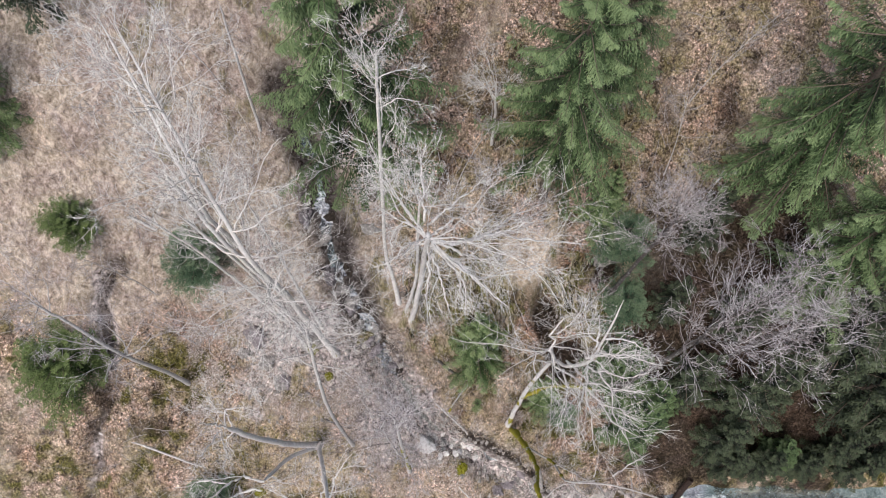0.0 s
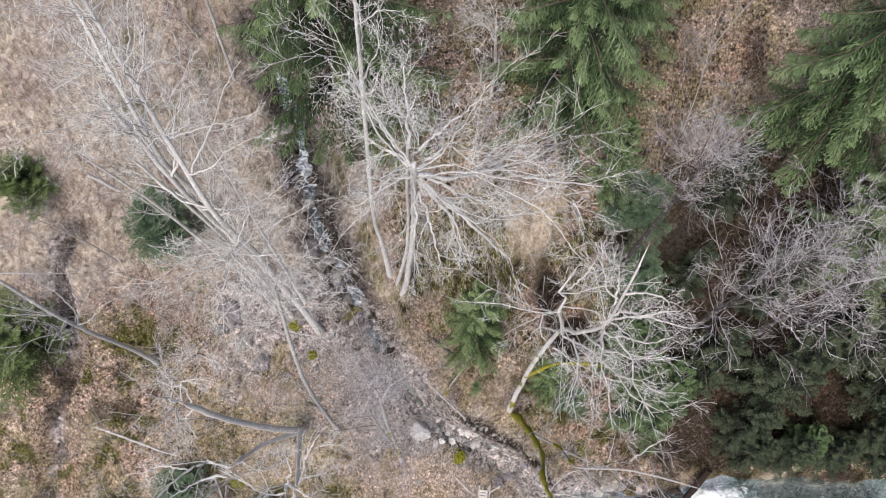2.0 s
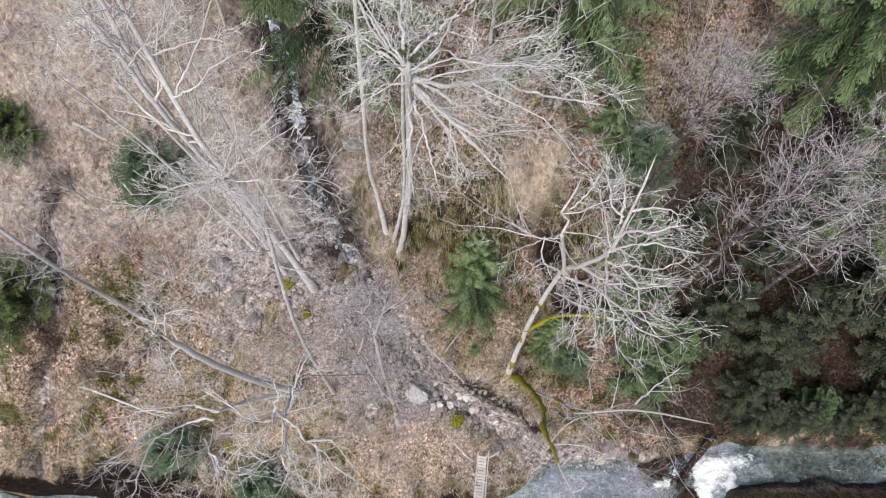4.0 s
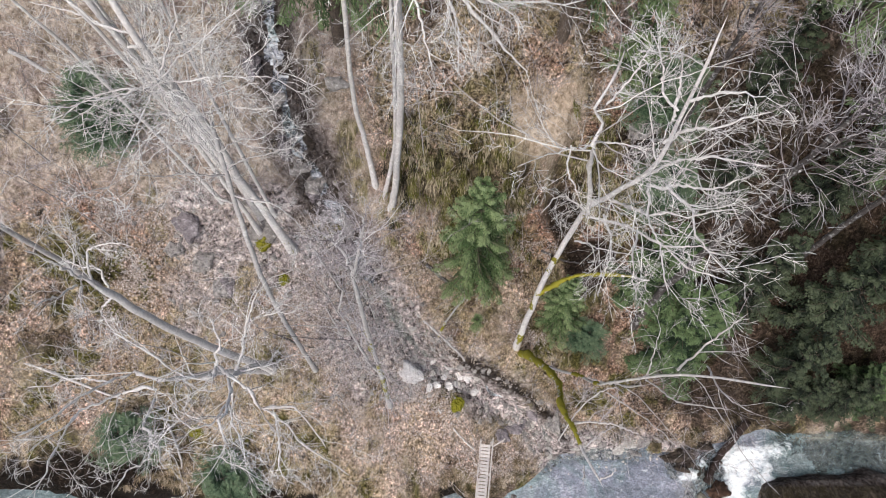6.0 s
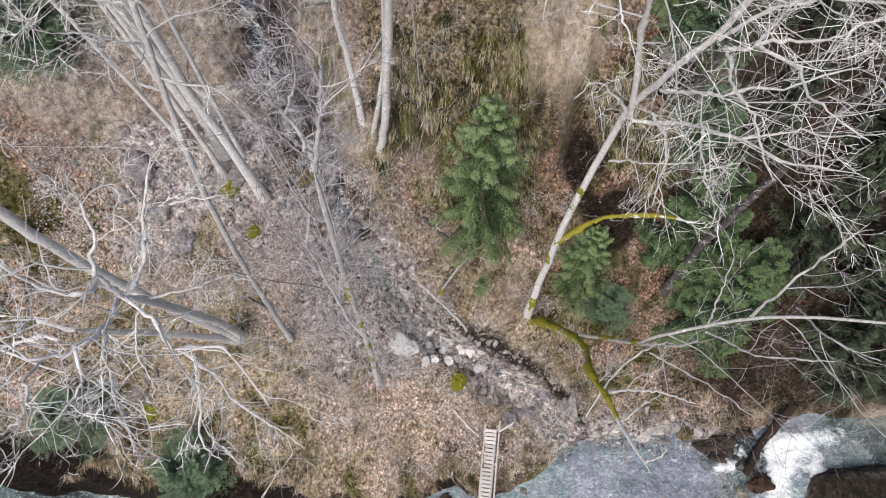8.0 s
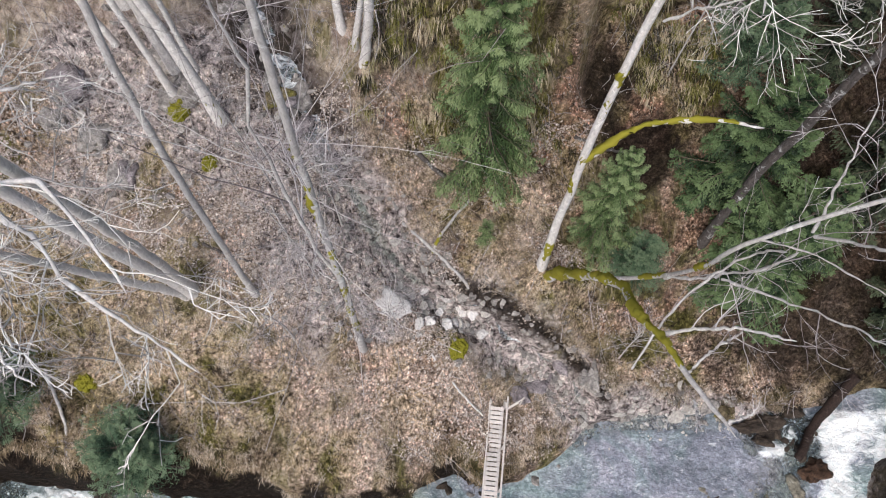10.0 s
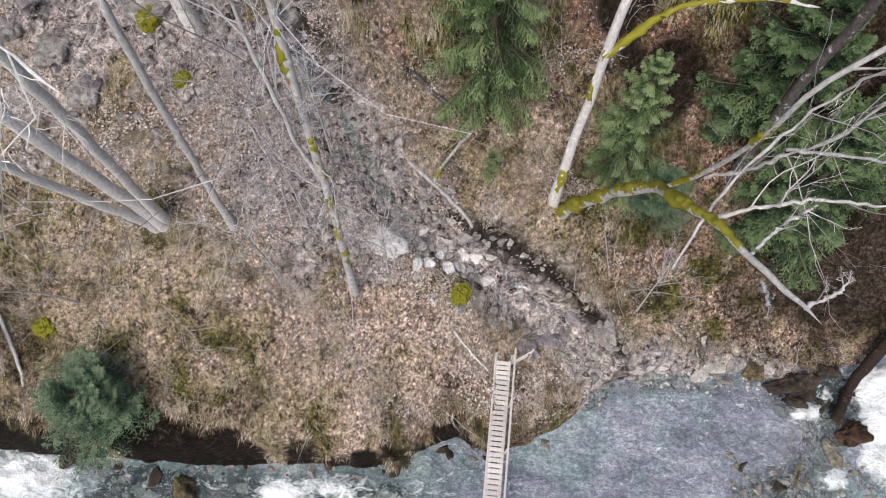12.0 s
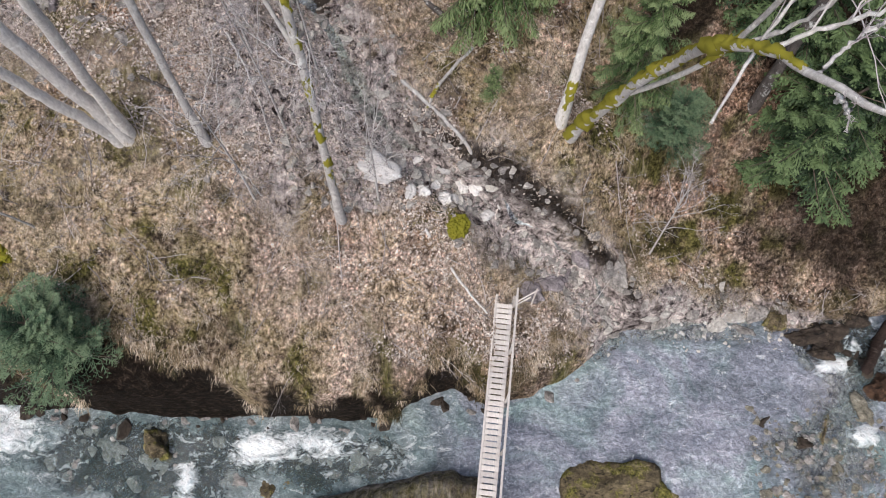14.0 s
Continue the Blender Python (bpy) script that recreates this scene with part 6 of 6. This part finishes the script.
def build_bridge():
    north, south = Vector((3.05, 3.35, -0.2)), Vector((1.9, -6.9, -0.2))
    span = (south - north).length
    turn = math.degrees(math.atan2(south.y - north.y, south.x - north.x))
    bridge = empty("footbridge", tuple(north), "narrow pale wooden plank footbridge across the stream", "bridge")
    bridge.matrix_world = pose(*north, 0, 0, turn)
    for y in (-0.24, 0.24):
        bm = bmesh.new()
        box(bm, span, 0.12, 0.18, (span / 2, y, -0.15))
        part("beam", bm, PLANK, bridge)
    bm = bmesh.new()
    box(bm, 0.145, 0.56, 0.035)
    me = bpy.data.meshes.new("plank")
    bm.to_mesh(me)
    bm.free()
    me.materials.append(PLANK)
    rng = np.random.default_rng(5)
    for k in range(int(span / 0.19)):
        ob = part_mesh("plank", me, bridge)
        ob.matrix_local = pose(0.12 + 0.19 * k, rng.normal() * 0.006, -0.04 + rng.normal() * 0.003, 0, 0, rng.normal() * 0.5)
    for y, top in ((-0.3, 0.02), (0.36, 0.95)):
        bm = bmesh.new()
        box(bm, span + 0.3, 0.07, 0.06, (span / 2 - 0.1, y, top))
        part("side_rail" if top < 0.5 else "handrail", bm, PLANK, bridge)
    for x in np.linspace(0.05, span - 0.1, 7):
        bm = bmesh.new()
        box(bm, 0.07, 0.07, 1.2, (x, 0.34, 0.36))
        part("post", bm, PLANK, bridge)
    for y in (-0.3, 0.3):
        bm = bmesh.new()
        box(bm, 0.08, 0.08, 0.9, (-0.08, y, 0.0))
        part("end_post", bm, PLANK, bridge)
    for z, far in ((0.9, (-0.25, 1.05, 0.95)), (0.55, (-0.1, 0.85, 0.6))):
        pole("wing_rail", (0.25, 0.34, z), far, 0.028, bridge)
    pole("wing_post", (-0.25, 1.0, -0.9), (-0.25, 1.0, 1.0), 0.035, bridge)


build_bridge()


# ---- fallen wood ----
def log(points, r0, r1, mat, label, seed, lift=0.6, name="fallen_log", moss=()):
    rng = np.random.default_rng(seed)
    pts = [(x, y, ground_at(x, y) + lift * r0) for x, y in points]
    path = spline(pts, 18)
    path[1:-1] += rng.normal(size=(16, 3)) * 0.015
    foot = path[0].copy()
    ob = empty(name, tuple(foot), label, "log")
    rad = np.linspace(r0, r1, 18) * (1 + 0.06 * rng.normal(size=18))
    stem = part_mesh("stem", mesh_from("stem", *tubes((path - foot)[None], rad[None], 8), mat, True), ob)
    for lo, hi in moss:
        moss_coat(path - foot, rad, (lo, hi), rng, stem, 1.3)
    return ob


log([(-0.9, 9.81), (0.4, 8.67), (1.5, 7.75), (2.86, 6.35)], 0.075, 0.055, BARK_GREY, "long bent grey log lying across the brook", 1)
log([(0.08, 7.93), (0.41, 8.83), (1.0, 9.8), (1.8, 10.79)], 0.065, 0.055, BARK_GREY, "short mossy fallen log beside the brook", 2, moss=((0.25, 0.6),))
log([(0.28, 4.82), (1.2, 3.9), (2.43, 2.92)], 0.06, 0.04, BARK_PALE, "pale bare stick lying near the footbridge", 3, name="fallen_branch")
log([(-8.0, 8.0), (-7.0, 7.6), (-5.9, 7.4)], 0.06, 0.04, BARK_DARK, "dark rotten branch in the leaf litter", 4, name="fallen_branch")
log([(-0.4, 12.3), (0.6, 11.6), (1.7, 11.2)], 0.11, 0.08, BARK_DARK, "rotten brown log on the slope", 5)
log([(-19.4, 18.8), (-17.0, 18.0), (-15.4, 17.6)], 0.11, 0.07, BARK_GREY, "fallen grey log on the upper slope", 6)
log([(-14.2, 3.9), (-13.6, 2.2), (-13.5, 0.9)], 0.07, 0.05, BARK_GREY, "thin fallen pole on the bank", 7)
log([(-23, 7.0), (-20, 6.2), (-17, 5.2), (-14.5, 4.6)], 0.08, 0.04, BARK_PALE, "long thin pale fallen pole on the slope", 8)
log([(18.5, 4.6), (17.3, 2.9), (16.45, 1.8), (16.1, 1.35)], 0.24, 0.17, BARK_SODDEN, "wet dark brown log jammed beside the waterfall", 9, lift=4.4)
log([(6.2, 13.5), (7.4, 12.8), (8.6, 12.6)], 0.08, 0.05, BARK_DARK, "dark fallen branch under the trees", 10, name="fallen_branch")
log([(-5.6, 9.4), (-4.9, 8.2), (-4.3, 6.6)], 0.04, 0.02, BARK_GREY, "thin grey stick across the scree", 11, name="fallen_branch")

for n, (x, y, s) in enumerate([(1.3, 5.2, 0.42), (-12.7, 3.6, 0.4), (-7.8, 10.75, 0.3), (-8.9, 12.6, 0.5), (2.6, 12.6, 0.3)]):
    rng_m = np.random.default_rng(80 + n)
    bm = bmesh.new()
    bmesh.ops.create_icosphere(bm, subdivisions=4, radius=s)
    for v in bm.verts:
        v.co *= 1 + 0.35 * noise.noise(v.co * 4 / s * 0.5 + Vector((n, 0, 0))) + 0.06 * rng_m.normal()
        v.co.z *= 0.75
    me = bpy.data.meshes.new("moss_cushion")
    bm.to_mesh(me)
    bm.free()
    me.materials.append(MOSS)
    ob = new("moss_cushion", me)
    ob.location = (x, y, ground_at(x, y) + 0.1 * s)
    tagged(ob, "bright yellow-green moss cushion on a stone", "moss")


# ---- brush, grass and leaves ----
def scatter(rng, count, lo, hi, keep):
    out = []
    while sum(map(len, out)) < count:
        p = rng.uniform(lo, hi, (count, 2))
        out.append(p[keep(p[:, 0], p[:, 1], rng.uniform(size=count))])
    p = np.concatenate(out)[:count]
    return np.c_[p, height(p[:, 0], p[:, 1])]


def build_leaves():
    rng = np.random.default_rng(91)
    near = scatter(rng, 46000, (-17, 0), (20, 14), lambda x, y, u: (shore(x, y) > np.where((x > 6) & (x < 15), 1.5, 0.5)) & (shade(x, y) < 0.25) & (hollow(x, y) < 0.4) & (u < (0.36 - 1.1 * turf(x, y)) * np.clip(0.55 + 1.5 * vnoise(x, y, 1.1, 103, 3), 0.12, 1.3) * (1 - 0.4 * (x > 8) - 0.3 * (x > 12))) & (off_line(x, y, BROOK) > 0.7 * u) & (np.hypot((x - 18.5) / 4.5, (y - 5.9) / 1.8) > 1))
    far = scatter(rng, 9000, (-27, 6), (30, 34), lambda x, y, u: (shade(x, y) < 0.4) & (u < 0.3 - 1.3 * turf(x, y)) & (off_line(x, y, BROOK) > 0.8))
    at = np.vstack([near, far])
    size = np.r_[0.024 + 0.05 * rng.uniform(size=len(near)) ** 2, 0.03 + 0.045 * rng.uniform(size=len(far)) ** 2][:, None]
    up = unit(np.c_[rng.normal(size=(len(at), 2)) * 0.45, np.ones(len(at))])
    a = unit(np.cross(up, rng.normal(size=up.shape)))
    b = np.cross(up, a)
    at[:, 2] += rng.uniform(0.0, 0.05, len(at))
    V = np.stack([at - a * size, at - b * size * 0.62 + up * size * 0.25, at + a * size, at + b * size * 0.62 + up * size * 0.3], 1).reshape(-1, 3)
    tagged(new("fallen_leaves", mesh_from("fallen_leaves", V, np.arange(len(V)).reshape(-1, 4), LEAF_DEAD)), "dry tan and brown fallen beech leaves", "leaf litter", "", "stuff")


def build_grass():
    rng = np.random.default_rng(92)
    tuft = scatter(rng, 8400, (-26, -0.2), (24, 24), lambda x, y, u: (bank(x, y) > 0.75) & (shore(x, y) > 0.15) & (off_line(x, y, BROOK) > 0.9) & (shade(x, y) < 0.35) & (hollow(x, y) < 0.4) & (u < 0.04 + 1.7 * turf(x, y) + 0.5 * (shore(x, y) < 1.5) + 0.4 * np.exp(-(((x - 3.5) / 5) ** 4 + ((y - 16.2) / 1.8) ** 2))))
    k = 13
    at = np.repeat(tuft, k, 0) + rng.normal(size=(len(tuft) * k, 3)) * (0.09, 0.09, 0.0)
    n = len(at)
    comb = np.repeat(unit(np.c_[rng.normal(size=(len(tuft), 2)) * 0.8 + (0, -0.7), np.zeros(len(tuft))]), k, 0)
    lean = unit(comb + np.c_[rng.normal(size=(n, 2)) * 0.5, np.zeros(n)])
    size = (rng.uniform(0.08, 0.22, n) * np.repeat(1 + 0.6 * (shore(tuft[:, 0], tuft[:, 1]) < 1.4), k))[:, None]
    wide = np.cross(lean, (0, 0, 1.0)) * rng.uniform(0.003, 0.0065, n)[:, None]
    mid = at + lean * size * 0.4 + (0, 0, 1) * size * 0.42
    tip = at + lean * size + (0, 0, 1) * size * rng.uniform(-0.25, 0.25, n)[:, None]
    V = np.stack([at, mid + wide, tip, mid - wide], 1).reshape(-1, 3)
    me = mesh_from("dead_grass", V, np.arange(len(V)).reshape(-1, 4), GRASS_DEAD)
    tone = np.clip(0.42 + 0.9 * vnoise(tuft[:, 0], tuft[:, 1], 0.8, 90) + 0.22 * rng.normal(size=len(tuft)), -0.1, 0.95)
    me.attributes.new("tone", "FLOAT", "POINT").data.foreach_set("value", np.repeat(tone, 4 * k).astype(np.float32))
    tagged(new("dead_grass", me), "tufts of straw-coloured and olive dead grass", "grass", "", "stuff")


def build_brush():
    rng = np.random.default_rng(93)
    at = scatter(rng, 2100, (-27, 0.5), (30, 34), lambda x, y, u: (shore(x, y) > 0.5) & (shade(x, y) < 0.3) & (hollow(x, y) < 0.4) & (off_line(x, y, BROOK) > np.where(y > 12, 1.9, 0.5)) & (u < 0.2 + 0.9 * vnoise(x, y, 4.0, 54) + 0.4 * (y > 13) + 0.6 * (x < -7) + 0.35 * np.exp(-(((x + 2.5) / 5.0) ** 2 + ((y - 6.5) / 4.0) ** 2))))
    n = len(at)
    way = unit(np.c_[rng.normal(size=(n, 2)) * 0.55 + (0, -0.25), np.ones(n)])
    size = (rng.uniform(0.6, 2.2, n) * (1 + 0.7 * (at[:, 1] > 13)))[:, None]
    path = [at - (0, 0, 0.05)]
    for k in range(5):
        way = unit(way + 0.2 * rng.normal(size=way.shape) + np.array([0, 0, -0.05]))
        path.append(path[-1] + way * size / 5)
    path = np.stack(path, 1)
    rad = np.linspace(0.011, 0.004, 6)[None] * rng.uniform(0.7, 1.4, (n, 1))
    b1, r1 = grow(path, rad, 5, (0.25, 1.0), -0.5, (20, 60), 0.05, 0.2, 4, 0.6, rng, (0, 0, 0), 0.0035)
    b2, r2 = grow(b1, r1, 3, (0.2, 1.0), -0.5, (20, 60), 0.02, 0.2, 3, 0.7, rng, (0, 0, 0), 0.003)
    tagged(new("brushwood", mesh_from("brushwood", *joined([tubes(path, rad, 3), ribbons(b1, r1, rng), ribbons(b2, r2, rng)]), TWIG_BRUSH)), "thin leafless brown undergrowth stems", "undergrowth", "", "stuff")


def build_sticks():
    rng = np.random.default_rng(94)
    at = scatter(rng, 1000, (-22, 1), (24, 26), lambda x, y, u: (shore(x, y) > 0.5) & (shade(x, y) < 0.3))
    n = len(at)
    a = rng.uniform(0, np.pi, n)
    half = (np.c_[np.cos(a), np.sin(a)] * rng.uniform(0.15, 0.9, n)[:, None])
    ends = []
    for f in (-1, -0.3, 0.4, 1):
        p = at[:, :2] + half * f + rng.normal(size=(n, 2)) * 0.04
        ends.append(np.c_[p, height(p[:, 0], p[:, 1]) + 0.03])
    path = np.stack(ends, 1)
    tagged(new("sticks", mesh_from("sticks", *tubes(path, np.full((n, 4), 0.01) * rng.uniform(0.6, 1.8, (n, 1)), 4), TWIG_BRUSH)), "scattered dead sticks on the forest floor", "sticks", "", "stuff")


def build_hanging_moss():
    rng = np.random.default_rng(95)
    tuft = scatter(rng, 800, (-2.5, 13.4), (12, 18.6), lambda x, y, u: (u < 0.2 + 1.3 * vnoise(2.2 * x, y, 1.2, 77) + 0.5 * np.exp(-(((y - cliff_lip(x) + 0.3) / 1.0) ** 2))) & (shade(x, y) < 0.5) & (hollow(x, y) < 0.35) & (np.hypot((x - 5.4) / 1.5, (y - 17.6) / 1.6) > 1) & (np.hypot((x - 6.1) / 1.2, (y - 15.0) / 1.4) > 1))
    k = 20
    at = np.repeat(tuft, k, 0) + rng.normal(size=(len(tuft) * k, 3)) * (0.1, 0.18, 0.05)
    n = len(at)
    lean = unit(np.c_[rng.normal(size=n) * 0.35, -np.ones(n), rng.uniform(-0.9, -0.1, n)])
    size = np.repeat(rng.uniform(0.2, 0.6, len(tuft)), k)[:, None] * rng.uniform(0.6, 1.2, (n, 1))
    wide = unit(np.cross(lean, (0, 0, 1.0))) * rng.uniform(0.008, 0.022, n)[:, None]
    mid = at + lean * size * 0.4 + (0, 0, 0.14)
    V = np.stack([at, mid + wide, at + lean * size, mid - wide], 1).reshape(-1, 3)
    V[:, 1] -= 0.5
    tone = np.repeat(rng.choice([-0.1, 0.05, 0.25, 0.45, 0.6, 0.95], len(tuft)), k * 4)
    me = mesh_from("hanging_moss", V, np.arange(len(V)).reshape(-1, 4), MOSS_HANGING)
    me.attributes.new("tone", "FLOAT", "POINT").data.foreach_set("value", tone.astype(np.float32))
    tagged(new("hanging_moss", me), "olive and straw-coloured moss and grass hanging down the low cliff", "moss", "", "stuff")


def build_bank_fringe():
    rng = np.random.default_rng(96)
    tuft = scatter(rng, 1100, (-17, -0.8), (15, 6.5), lambda x, y, u: (np.abs(bank(x, y) - 0.85) < 0.22) & (shore(x, y) > 0.05) & (shore(x, y) < 2.0) & ((x < 6.6) | (x > 13.2)) & (u < 0.55 + 0.9 * vnoise(x, y, 1.2, 99)))
    k = 18
    at = np.repeat(tuft, k, 0) + rng.normal(size=(len(tuft) * k, 3)) * (0.1, 0.1, 0.03)
    n = len(at)
    lean = unit(np.c_[rng.normal(size=n) * 0.5, -np.ones(n) + 0.3 * rng.normal(size=n), rng.uniform(-0.7, 0.15, n)])
    size = np.repeat(0.1 + 0.34 * rng.uniform(size=len(tuft)) ** 1.6, k)[:, None] * rng.uniform(0.6, 1.25, (n, 1))
    wide = unit(np.cross(lean, (0, 0, 1.0))) * rng.uniform(0.004, 0.011, n)[:, None]
    mid = at + lean * size * 0.45 + (0, 0, 0.12)
    V = np.stack([at, mid + wide, at + lean * size, mid - wide], 1).reshape(-1, 3)
    me = mesh_from("bank_grass", V, np.arange(len(V)).reshape(-1, 4), GRASS_DEAD)
    tone = np.clip(0.24 + 0.9 * vnoise(tuft[:, 0], tuft[:, 1], 0.7, 100) + 0.25 * rng.normal(size=len(tuft)), -0.1, 0.95)
    me.attributes.new("tone", "FLOAT", "POINT").data.foreach_set("value", np.repeat(tone, 4 * k).astype(np.float32))
    tagged(new("bank_grass", me), "straw and olive grass hanging over the dark undercut bank", "grass", "", "stuff")


build_leaves()
build_bank_fringe()
build_hanging_moss()
build_grass()
build_brush()
build_sticks()
